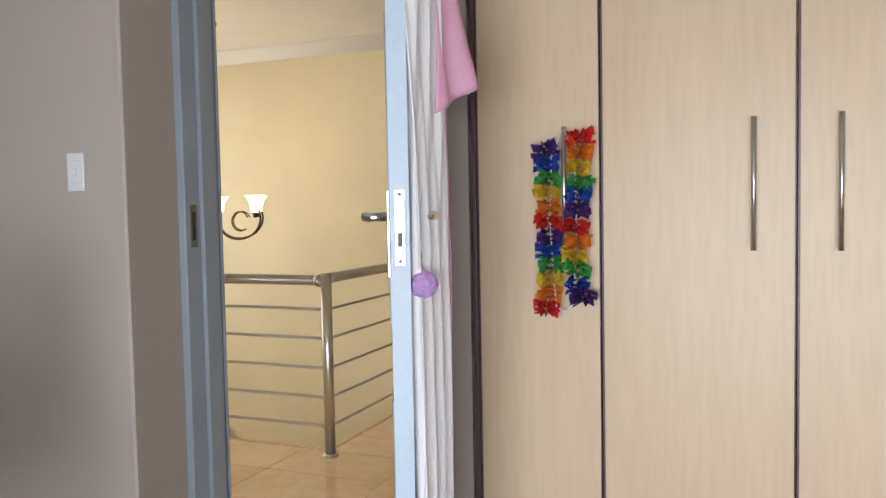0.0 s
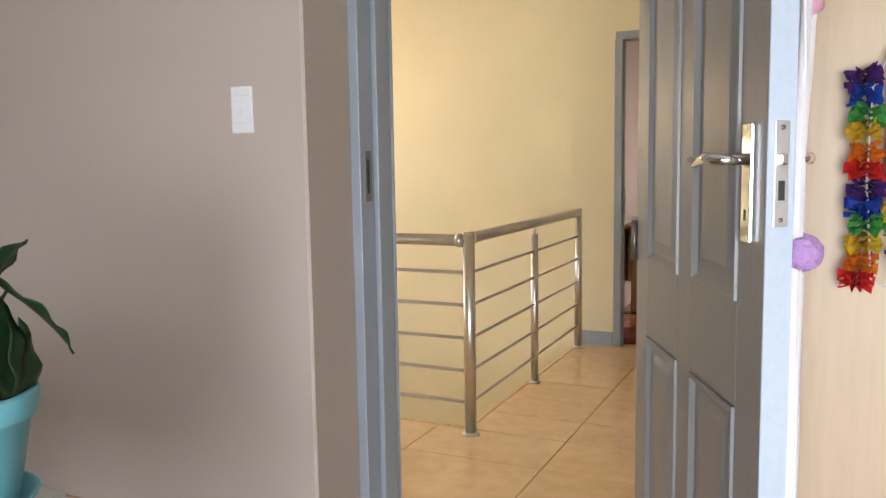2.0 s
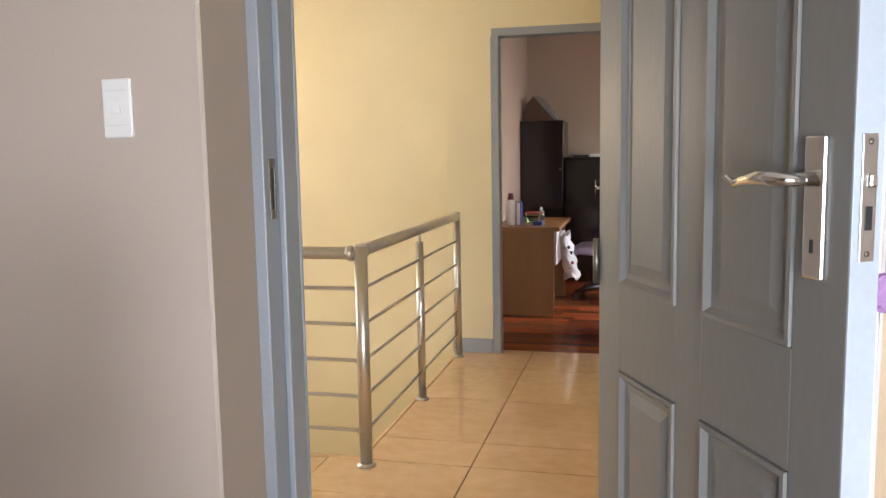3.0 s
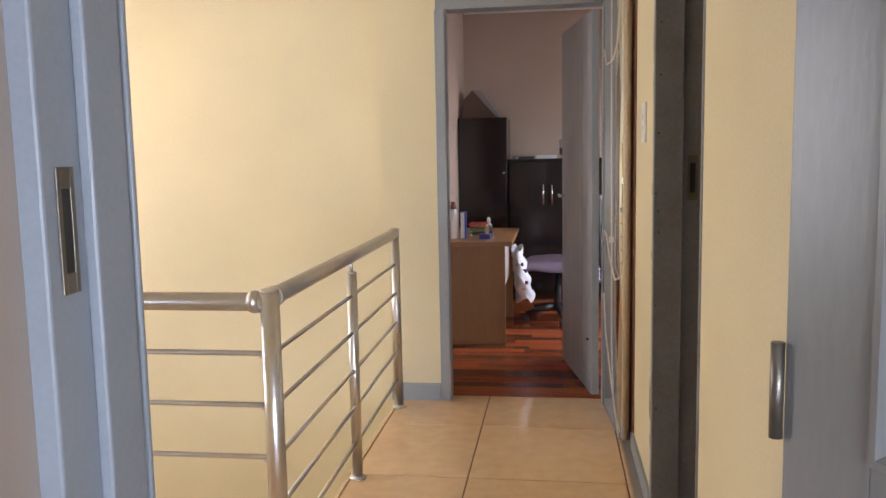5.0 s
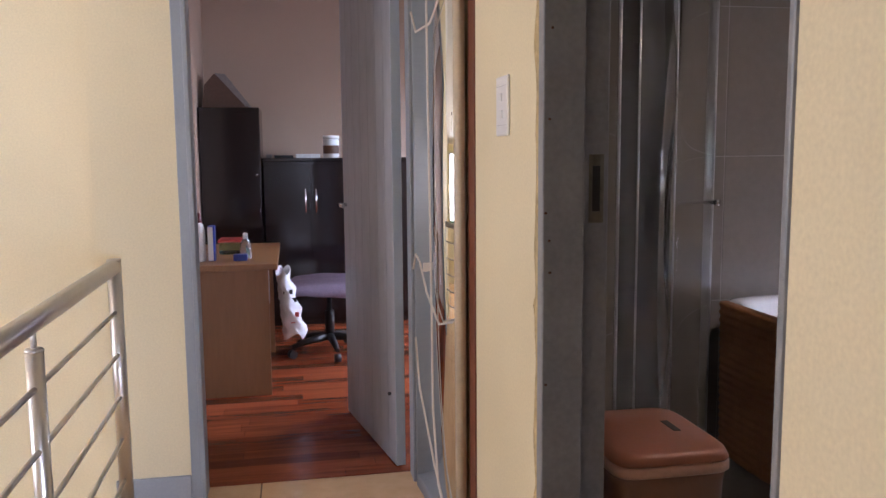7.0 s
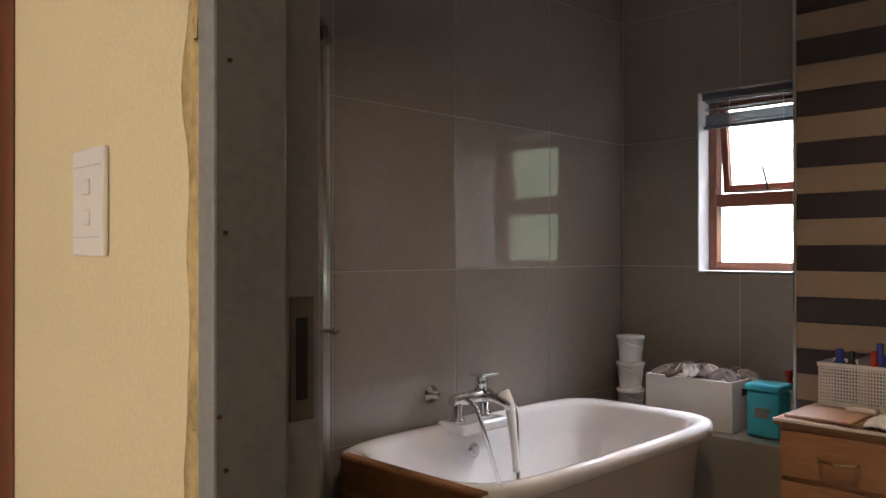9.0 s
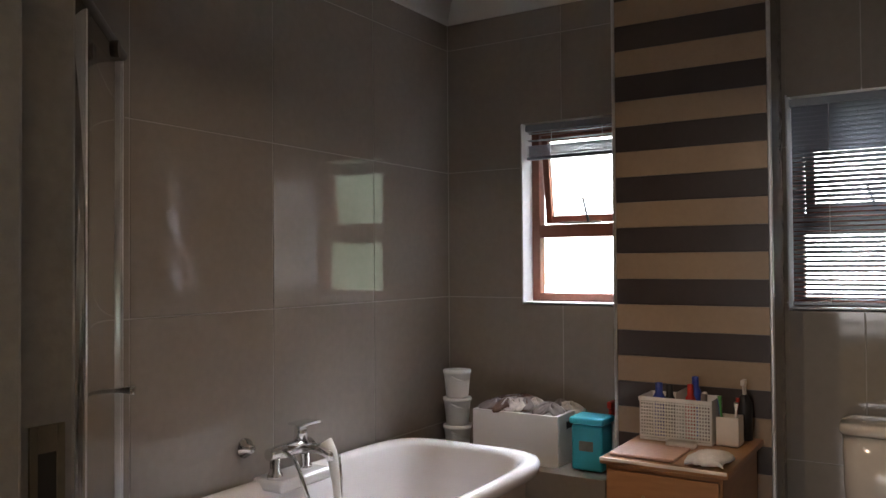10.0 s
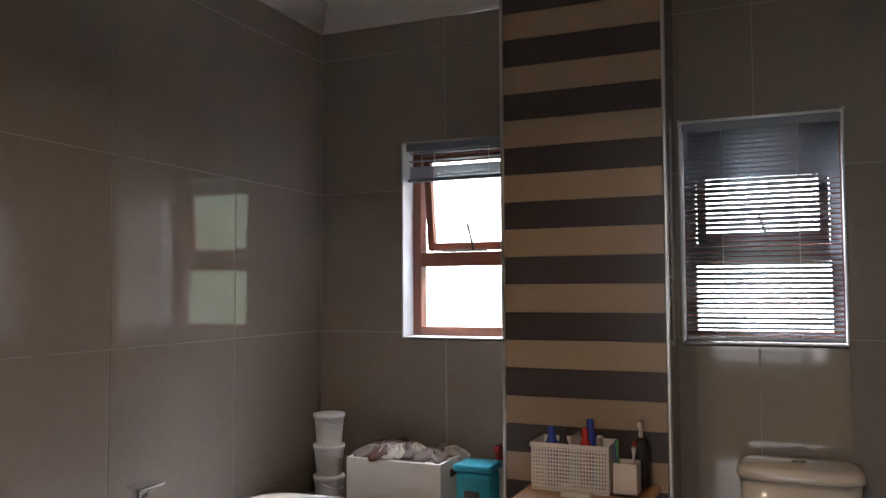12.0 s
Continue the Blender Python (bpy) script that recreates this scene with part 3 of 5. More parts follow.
blind("grey slatted blind lowered over the small window", WIN[1][0] + 0.006, WIN[1][1] - 0.006, 2.015, 1.222, 42, 24, False)
blind("grey slatted blind pulled up to the window head", WIN[0][0] + 0.006, WIN[0][1] - 0.006, 2.026, 1.870, 4, 5, True)

# ---- outdoors
ROOM = Matrix.Identity(4)
structure("ground", bm_box(-80, -80, -3.2, 80, 80, -3.0), mat("lawn", (0.07, 0.12, 0.03), 0.9, var=0.3), "grass ground outside the house", "ground")
structure("backdrop_sky", bm_box(60, -6, -3, 60.2, 120, 60), M_SKY, "bright overcast sky beyond the windows", "backdrop")
structure("backdrop_garden", bm_box(58, -90, -3, 58.2, -4, 60), M_GARDEN, "bright green garden beyond the windows", "backdrop")

# ================================================================ bedroom things
def panel_door(name, label, m, w, h, t, material, edge_material, panels=True):
    """Hinge at the local origin, leaf along +x, thickness along +y."""
    d = thing(name, label, "door", m, kind="structure")
    part("leaf", bm_box(0, 0.006, 0.012, w - 0.004, t - 0.006, h, 0.001), material, d)
    stile, mid = 0.11, 0.09
    cols = [(stile, w / 2 - mid / 2), (w / 2 + mid / 2, w - stile)]
    rows = [(0.22, 0.83), (1.01, 1.70), (1.79, h - 0.11)]
    for y0, y1, s in ((0, 0.006, -1), (t - 0.006, t, 1)):
        part("stiles_and_rails", bm_boxes([(0, y0, 0.012, stile, y1, h), (w - stile, y0, 0.012, w - 0.004, y1, h), (w / 2 - mid / 2, y0, 0.012, w / 2 + mid / 2, y1, h)]
            + [(c0, y0, z0, c1, y1, z1) for c0, c1 in cols for z0, z1 in ((0.012, 0.22), (0.83, 1.01), (1.70, 1.79), (h - 0.11, h))], 0.0015), material, d)
        yf = 0.006 if s < 0 else t - 0.006
        for c0, c1 in cols:
            for z0, z1 in rows:
                def ring(e, y):
                    return [Vector((c0 + e, y, z0 + e)), Vector((c1 - e, y, z0 + e)), Vector((c1 - e, y, z1 - e)), Vector((c0 + e, y, z1 - e))]
                lp = [ring(0.0, yf - s * 0.002), ring(0.002, yf + s * 0.011), ring(0.010, yf + s * 0.0115), ring(0.020, yf + s * 0.0015), ring(0.032, yf + s * 0.0012), ring(0.055, yf + s * 0.0065)]
                b = bm_loft(lp, False, True)
                for f in b.faces:
                    f.smooth = False
                part("panel", b, material, d, "raised moulded panel")
    # the edge is coloured paler and bluer than the leaf, as if daylit
    part("leaf_edge", bm_box(w - 0.004, 0.0, 0.012, w, t, h, 0.001), edge_material, d, "leaf edge with daylight put in as pale blue")
    return d


HX, HY, LX, LY = -0.337, 2.249, 0.005, 1.535
ang = math.degrees(math.atan2(LY - HY, LX - HX))
DW = math.hypot(LX - HX, LY - HY)
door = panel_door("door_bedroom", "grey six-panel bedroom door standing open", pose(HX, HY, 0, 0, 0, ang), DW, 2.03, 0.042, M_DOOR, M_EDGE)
lock = part("lock_forend", bm_boxes([(DW, 0.010, 1.145, DW + 0.0025, 0.032, 1.305)], 0.001), M_STEEL, door, "chrome mortise lock plate")
part("latch", bm_box(DW, 0.015, 1.238, DW + 0.011, 0.027, 1.256, 0.003), M_CHROME, lock)
part("keeper", bm_boxes([(DW + 0.002, 0.016, 1.185, DW + 0.004, 0.026, 1.215)], 0.0005), M_BLACK, lock)
for z in (1.155, 1.295):
    part("screw", bm_lathe([(0.0002, 0), (0.004, 0.0004), (0.003, 0.0015), (0.0002, 0.0018)], 10), M_STRIKE, lock, "", pose(DW + 0.0025, 0.021, z, 0, 90, 0))
for y, s in ((0.0, -1), (0.042, 1)):
    hset = part("handle_plate", bm_box(DW - 0.085, y, 1.115, DW - 0.045, y + s * 0.008, 1.305, 0.003), M_CHROME, door, "chrome lever handle plate")
    part("lever", bm_tube([(DW - 0.065, y + s * 0.006, 1.248), (DW - 0.065, y + s * 0.045, 1.248), (DW - 0.072, y + s * 0.054, 1.248), (DW - 0.11, y + s * 0.056, 1.250), (DW - 0.150, y + s * 0.054, 1.246), (DW - 0.178, y + s * 0.052, 1.240), (DW - 0.190, y + s * 0.056, 1.246), (DW - 0.192, y + s * 0.060, 1.252)], [0.010, 0.009, 0.010, 0.011, 0.008, 0.006, 0.005, 0.004], 14), M_CHROME, hset)
    part("keyhole", bm_box(DW - 0.068, y + s * 0.0075, 1.150, DW - 0.062, y + s * 0.0088, 1.168), M_BLACK, hset)
for z in (0.25, 1.05, 1.80):
    part("hinge", bm_tube([(-0.004, -0.006, z - 0.05), (-0.004, -0.006, z + 0.05)], 0.007, 12), M_STRIKE, door, "dark steel hinge knuckle")

kd = Matrix(door.matrix_basis)
key = thing("key_ring", "steel key with ring hanging in the door lock", "key", kd)
part("key_bow", bm_tube([(DW - 0.062 + 0.013 * math.cos(a), 0.064, 1.160 + 0.013 * math.sin(a)) for a in [k * math.pi / 8 for k in range(17)]], 0.003, 8), M_CHROME, key)
part("key_shaft", bm_tube([(DW - 0.062, 0.050, 1.160), (DW - 0.062, 0.066, 1.160)], 0.003, 8), M_CHROME, key)
part("chain", bm_tube([(DW - 0.060, 0.066, 1.147), (DW - 0.040, 0.070, 1.138), (DW - 0.022, 0.072, 1.124)], 0.0018, 6), M_CHROME, key)
pom = bmesh.new()
bmesh.ops.create_icosphere(pom, subdivisions=4, radius=0.030)
for v in pom.verts:
    v.co *= 1 + 0.10 * noise.noise(v.co * 160) + 0.05 * noise.noise(v.co * 60)
for f in pom.faces:
    f.smooth = True
solid("pompom_charm", pom, M_LILAC, "fluffy lilac pompom hanging from the key ring", "pompom", kd @ pose(DW - 0.028, 0.070, 1.102))


def hanging(fn, nu, nv, t):
    return bm_sheet(fn, nu, nv, t)


robe = thing("hanging_towels", "white and pink cloths hanging behind the open door", "cloth", kd)
part("white_cloth", hanging(lambda u, v: Vector((DW - 0.008 - 0.15 * u - 0.01 * math.sin(v * 5), 0.050 + 0.075 * u + 0.014 * math.sin(u * 19 + 1.5 * math.sin(v * 4)) + 0.006 * math.sin(u * 41 + v * 3) - 0.012 * v * (1 - u), 0.30 + v * 1.68)), 70, 40, 0.005), M_CLOTH, robe, "white towelling in long soft folds")
part("pink_edge", hanging(lambda u, v: Vector((DW - 0.23 + 0.04 * u, 0.112 + 0.016 * u + 0.012 * math.sin(u * 6 + v * 5), 0.62 + v * 1.2)), 8, 30, 0.004), M_PINK, robe, "pink cloth edge")
part("pink_fold", hanging(lambda u, v: Vector((DW - 0.10 - 0.10 * u, 0.105 + 0.105 * u * (1 - 0.72 * v) + 0.008 * math.sin(u * 9 + v * 4), 1.475 + 0.07 * u * (1 - v) + v * 0.50)), 24, 24, 0.004), M_PINK, robe, "pink cloth corner hanging down")
part("hook", bm_tube([(DW - 0.13, 0.042, 1.99), (DW - 0.13, 0.075, 1.985), (DW - 0.13, 0.085, 2.01)], 0.006, 10), M_CHROME, robe)

# light switches
def wall_switch(label, m, w, h, keys):
    s = thing("light_switch", label, "light switch", m)
    part("cover_plate", bm_box(-w / 2, -0.009, -h / 2, w / 2, 0, h / 2, 0.004), M_SWITCH, s)
    for i in range(keys):
        zc = (i - (keys - 1) / 2) * 0.042
        part("rocker", bm_box(-0.011, -0.0125, zc - 0.011, 0.011, -0.008, zc + 0.011, 0.0025), M_SWITCH, s)
    for z in (-h / 2 + 0.026, h / 2 - 0.026):
        part("trim_line", bm_box(-w / 2 + 0.008, -0.0098, z, w / 2 - 0.008, -0.0088, z + 0.0015), M_PAPER, s)
    return s


wall_switch("white plastic wall switch on taupe plaster", pose(-1.325, BED_Y, 1.400), 0.070, 0.124, 1)
wall_switch("white plastic double switch on yellow plaster", pose(HALL_X, 4.512, 1.408, 0, 0, -90), 0.108, 0.150, 2)

# built-in cupboards
ROOM = pose(0.018, 0, 0)
cup_y = 2.262
xs = [-0.085, 0.284, 0.786, 1.288, 1.79, 2.292]
shell = thing("built_in_cupboard", "maple veneer built-in cupboard carcass with plum edging", "cupboard")
part("carcass_side", bm_box(-0.100, cup_y - 0.004, 0, -0.087, 2.86, H_CEIL - 0.01, 0.002), M_PLUM, shell, "dark plum edge panel")
part("carcass_back", bm_box(-0.087, 2.84, 0, 2.6, 2.9, H_CEIL - 0.01), M_MAPLE, shell)
part("plinth", bm_box(-0.087, cup_y + 0.04, 0, 2.6, cup_y + 0.06, 0.08), M_PLUM, shell)
HANDLES = [0.188, 0.682, 0.884, 1.69, 1.89]
for a, b, x in zip(xs, xs[1:], HANDLES):
    u = part("cupboard_door", bm_box(a + 0.006, cup_y, 0.08, b - 0.006, cup_y + 0.018, 2.5, 0.001), M_MAPLE, shell)
    part("edge_strip", bm_box(a + 0.001, cup_y - 0.001, 0.08, a + 0.006, cup_y + 0.018, 2.5), M_PLUM, u, "plum coloured edge strip")
    part("edge_strip", bm_box(b - 0.006, cup_y - 0.001, 0.08, b - 0.0035, cup_y + 0.018, 2.5), M_PLUM, u, "plum coloured edge strip")
    part("bar_handle", bm_tube([(x, cup_y, 1.18), (x, cup_y - 0.034, 1.18)], 0.004, 8, bm_tube([(x, cup_y, 1.44), (x, cup_y - 0.034, 1.44)], 0.004, 8, bm_tube([(x, cup_y - 0.036, 1.140), (x, cup_y - 0.036, 1.482)], 0.0065, 12))), M_STEEL, u, "slim brushed steel bar handle")

# flower garland on the first handle
COL = {"red": (0.74, 0.025, 0.02), "orange": (0.92, 0.26, 0.015), "yellow": (0.82, 0.56, 0.04), "green": (0.07, 0.40, 0.08), "blue": (0.02, 0.07, 0.46), "purple": (0.09, 0.025, 0.20)}
MC = {k: mat("petal_" + k, v, 0.85, var=0.18, scale=60, fine=200, bump=0.1) for k, v in COL.items()}
lei = thing("flower_garland", "rainbow paper flower garland hung on a cupboard handle", "garland")


def blossom(r, seed):
    rr = random.Random(seed)
    bm = bmesh.new()
    for layer in range(3):
        n = 9
        for k in range(n):
            a = 2 * math.pi * (k + rr.random() * 0.6) / n
            L = r * rr.uniform(0.8, 1.15)
            wdt = r * 0.42
            zz = (layer - 1) * 0.013
            d, s = Vector((math.cos(a), math.sin(a) * 0.8, 0)), Vector((-math.sin(a), math.cos(a) * 0.8, 0))
            up = Vector((0, 0, 1))
            p = [d * 0.003 + up * zz, d * L * 0.55 + s * wdt * 0.7 + up * (zz + rr.uniform(-.006, .008)), d * L + s * wdt * 0.5 + up * (zz + rr.uniform(-.018, .016)), d * L * 1.04 + up * (zz + rr.uniform(-.008, .012)), d * L - s * wdt * 0.5 + up * (zz + rr.uniform(-.018, .016)), d * L * 0.55 - s * wdt * 0.7 + up * (zz + rr.uniform(-.006, .008))]
            vs = [bm.verts.new(q) for q in p]
            for i in range(1, 5):
                bm.faces.new((vs[0], vs[i], vs[i + 1]))
    bmesh.ops.solidify(bm, geom=bm.faces[:], thickness=0.0008)
    return bm


left = ["purple", "blue", "green", "yellow", "orange", "red", "purple", "blue", "green", "yellow", "orange", "red"]
right = ["red", "orange", "yellow", "green", "blue", "purple", "red", "orange", "yellow", "green", "blue", "purple"]
for col, xo, z0 in ((left, -0.034, 1.425), (right, 0.032, 1.452)):
    for i, c in enumerate(col):
        f = i / 11
        bow = -0.015 + 0.013 * min(1, f * 1.5) - 0.06 * max(0, f - 0.8)
        part("flower", blossom(0.037, i * 7 + (xo > 0)), MC[c], lei, c + " crinkled paper flower", pose(0.188 + xo + math.copysign(bow - 0.004 * (i % 2), xo) + random.uniform(-.004, .004), cup_y - 0.048, z0 - i * 0.0405 + random.uniform(-.004, .004), random.uniform(-14, 14), random.uniform(-14, 14), random.uniform(0, 60)))
part("string", bm_tube([(0.188, cup_y - 0.045, 1.475), (0.155, cup_y - 0.048, 1.40), (0.150, cup_y - 0.048, 1.2), (0.165, cup_y - 0.048, 0.98), (0.19, cup_y - 0.048, 0.965), (0.215, cup_y - 0.048, 0.99), (0.225, cup_y - 0.048, 1.2), (0.220, cup_y - 0.048, 1.42), (0.190, cup_y - 0.046, 1.475)], 0.002, 6), M_PAPER, lei)

ROOM = Matrix.Identity(4)

# table with cloth, potted plant
tb = thing("side_table", "honey-coloured wooden side table with rounded edges", "table")
part("tabletop", bm_box(-1.75, 0.35, 0.715, -0.75, 1.06, 0.750, 0.012, seg=3), M_TABLE, tb)
part("apron", bm_box(-1.70, 0.40, 0.62, -0.82, 1.00, 0.714, 0.004), M_TABLE, tb)
for x in (-1.68, -0.87):
    for y in (0.42, 0.95):
        part("leg", bm_box(x, y, 0, x + 0.05, y + 0.05, 0.715, 0.006), M_TABLE, tb)


def doily(u, v):
    a, r = u * 2 * math.pi, v
    R = 0.185 * (1 + 0.045 * abs(math.sin(a * 14)))
    x, y = -0.99 + R * r * math.cos(a), 0.875 + R * 0.92 * r * math.sin(a)
    z = 0.7525 + 0.001 * math.sin(a * 9)
    return Vector((x, y, z))


solid("lace_doily", bm_sheet(doily, 112, 6, 0.0018), M_LACE, "white scalloped lace doily on the wooden table", "doily")
PX, PY = -1.005, 0.905
pot = thing("potted_plant", "broad-leaved green plant in a sky-blue plastic pot", "potted plant")
part("pot", bm_lathe([(0.001, 0.775), (0.078, 0.775), (0.083, 0.78), (0.106, 0.905), (0.114, 0.906), (0.117, 0.912), (0.119, 0.940), (0.116, 0.945), (0.108, 0.944), (0.106, 0.925), (0.001, 0.922)], 40, PX, PY), M_POT, pot)
part("saucer", bm_lathe([(0.001, 0.756), (0.082, 0.756), (0.090, 0.760), (0.107, 0.788), (0.110, 0.790), (0.110, 0.794), (0.104, 0.794), (0.088, 0.770), (0.001, 0.769)], 40, PX, PY), M_POT, pot)
part("soil", bm_lathe([(0.001, 0.920), (0.104, 0.922), (0.103, 0.930), (0.05, 0.934), (0.001, 0.932)], 24, PX, PY), M_SOIL, pot)


def leaf_bm(L, W, droop, fold):
    """A heart-shaped leaf, stalk end at the origin, pointing along +x."""
    def fn(u, v):
        s = (v - 0.5) * 2
        prof = (math.sin(math.pi * min(1, u * 0.93 + 0.07)) ** 0.75) * (1 - 0.35 * u)
        x = L * (u - 0.16 * (1 - u) ** 3 * abs(s) ** 1.2 * 2)
        return Vector((x, W * prof * s, fold * W * abs(s) * prof - droop * L * u * u + 0.004 * math.sin(u * 18) * abs(s)))
    return bm_sheet(fn, 14, 8, 0.0012)


leaves = [(150, 0.10, 0.165, 0.060, 78, -0.02, 0.23), (-30, 0.09, 0.19, 0.058, -62, -0.03, 0.17), (10, 0.10, 0.16, 0.056, -68, 0.0, 0.20), (-75, 0.06, 0.20, 0.062, -72, 0.0, 0.14), (60, 0.10, 0.17, 0.055, -40, 0.0, 0.24),
          (-140, 0.08, 0.17, 0.060, -58, 0, 0.19), (200, 0.10, 0.18, 0.06, -45, 0, 0.16), (95, 0.07, 0.15, 0.05, 55, 0, 0.22), (-10, 0.05, 0.14, 0.048, 62, 0, 0.19), (-105, 0.09, 0.17, 0.055, -50, 0, 0.20), (30, 0.12, 0.15, 0.045, -80, 0, 0.13), (-50, 0.11, 0.12, 0.04, -55, 0, 0.08), (-160, 0.04, 0.15, 0.05, 60, 0, 0.24), (120, 0.11, 0.16, 0.05, -60, 0, 0.17)]
for az, r, L, W, tilt, _, hgt in leaves:
    r, L, W, hgt = r * 0.85, L * 0.74, W * 0.86, hgt * 0.62
    a = math.radians(az)
    bx, by, bz = PX + 0.02 * math.cos(a), PY + 0.02 * math.sin(a), 0.93
    tx, ty, tz = PX + r * math.cos(a), PY + r * math.sin(a), 0.93 + hgt
    part("leaf", leaf_bm(L, W, 0.18, 0.22), M_LEAF, pot, "", pose(tx, ty, tz, random.uniform(-12, 12), -tilt, az + random.uniform(-15, 15)))
    part("stalk", bm_tube([(bx, by, bz), ((bx + tx) / 2 - 0.01, (by + ty) / 2, bz + hgt * 0.6), (tx, ty, tz)], [0.004, 0.0035, 0.0025], 7), M_STEM, pot)

# woven seagrass hanging
wv = thing("woven_wall_hanging", "coarse brown woven seagrass panel hanging on the wall", "wall hanging")
for c in range(12):
    x = -2.50 - c * 0.042
    part("strand", bm_tube([(x + 0.012 * math.sin(k * 1.57 + c * 3.14), BED_Y - 0.045 + 0.014 * math.cos(k * 1.57 + c * 3.14), 0.80 + k * 0.0265) for k in range(62)], [0.016 + 0.004 * math.sin(k * 2.1 + c) for k in range(62)], 7), M_RATTAN, wv)
for k in range(40):
    part("weft", bm_tube([(-2.485 - c * 0.021, BED_Y - 0.045 + (0.02 if (c // 2 + k) % 2 else -0.012) * (1 if c % 2 else 0.6), 0.82 + k * 0.040 + 0.003 * math.sin(c + k)) for c in range(25)], 0.0095, 6), M_RATTAN, wv)
# ================================================================ hall things
RX, RE = -1.358, -1.384
bal = thing("stair_balustrade", "brushed steel balustrade round the stairwell", "balustrade")
def post(x, y, h, r):
    p = part("post", bm_tube([(x, y, 0.004), (x, y, h)], r, 20), M_STEEL, bal)
    part("base_flange", bm_lathe([(0.001, 0.001), (r + 0.014, 0.001), (r + 0.014, 0.006), (r + 0.004, 0.012), (r, 0.014), (0.001, 0.0145)], 24, x, y), M_STEEL, p)
    part("cap", bm_lathe([(r, h - 0.004), (r * 1.03, h), (r * 0.9, h + 0.004), (0.001, h + 0.006)], 20, x, y), M_STEEL, p)
post(RX, 3.53, 0.935, 0.027)
post((RX + RE) / 2, 4.48, 0.845, 0.021)
part("pin", bm_tube([((RX + RE) / 2, 4.48, 0.84), ((RX + RE) / 2, 4.48, 0.90)], 0.007, 10), M_STEEL, bal)
post(RE, 5.42, 0.935, 0.024)
post(-2.6, 3.53, 0.845, 0.021)
part("handrail", bm_tube([(RX, 3.545, 0.912), (RE, 5.40, 0.912)], 0.026, 18), M_STEEL, bal)
part("handrail", bm_tube([(RX - 0.015, 3.53, 0.902), (-4.95, 3.53, 0.902)], 0.026, 18), M_STEEL, bal)
part("rail_collar", bm_tube([(RX - 0.028, 3.53, 0.902), (RX - 0.044, 3.53, 0.902), (RX - 0.048, 3.53, 0.902), (RX - 0.060, 3.53, 0.902)], [0.030, 0.033, 0.033, 0.027], 18), M_STEEL, bal)
part("rail_collar", bm_tube([(RX, 3.555, 0.912), (RX, 3.570, 0.912), (RX, 3.580, 0.912)], [0.030, 0.031, 0.027], 18), M_STEEL, bal)
for z in (0.755, 0.605, 0.452, 0.300, 0.152):
    part("bar", bm_tube([(RX, 3.545, z), (RE, 5.42, z)], 0.0075, 10), M_STEEL, bal)
    part("bar", bm_tube([(RX - 0.02, 3.53, z), (-4.95, 3.53, z)], 0.0075, 10), M_STEEL, bal)
    part("bar_holder", bm_boxes([(RX - 0.036, 3.522, z - 0.013, RX - 0.020, 3.538, z - 0.004)], 0.002), M_STEEL, bal)

# lower flight
st = thing("staircase", "tiled stair flight going down along the stairwell wall", "staircase")
for i in range(9):
    z = -1.42 - i * 0.175
    part("tread", bm_box(-3.2 + i * 0.26, 4.75, z - 0.16, -2.92 + i * 0.26 if i < 5 else -2.9 + i * 0.26, STAIR_Y, z, 0.004), M_FTILE, st) if -2.9 + i * 0.26 < -1.5 else None
part("landing", bm_box(-5.0, 3.67, -1.42, -3.2, STAIR_Y, -1.25, 0.004), M_FTILE, st, "half landing")
part("stringer", bm_loft([[Vector((-3.75, y, -0.22)), Vector((-3.75, y, -0.33)), Vector((-3.05, y, -0.86)), Vector((-3.05, y, -0.75))] for y in (5.30, 5.33)]), M_STEEL, st, "sloping grey stair rail")
part("newel", bm_tube([(-3.05, 5.315, -1.45), (-3.05, 5.315, -0.60)], 0.022, 14), M_STEEL, st)

# chandelier
CX, CY = -3.05, 4.80
ch = thing("chandelier", "dark iron chandelier with lit frosted glass shades", "chandelier")
part("chain", bm_tube([(CX, CY, 1.55), (CX, CY, H_CEIL - 0.02)], 0.006, 8), M_IRON, ch)
part("ceiling_rose", bm_lathe([(0.001, H_CEIL - 0.03), (0.05, H_CEIL - 0.025), (0.06, H_CEIL), (0.001, H_CEIL)], 20, CX, CY), M_IRON, ch)
part("stem", bm_lathe([(0.001, 1.02), (0.02, 1.03), (0.012, 1.08), (0.028, 1.14), (0.012, 1.2), (0.012, 1.45), (0.024, 1.5), (0.008, 1.56), (0.001, 1.57)], 16, CX, CY), M_IRON, ch)


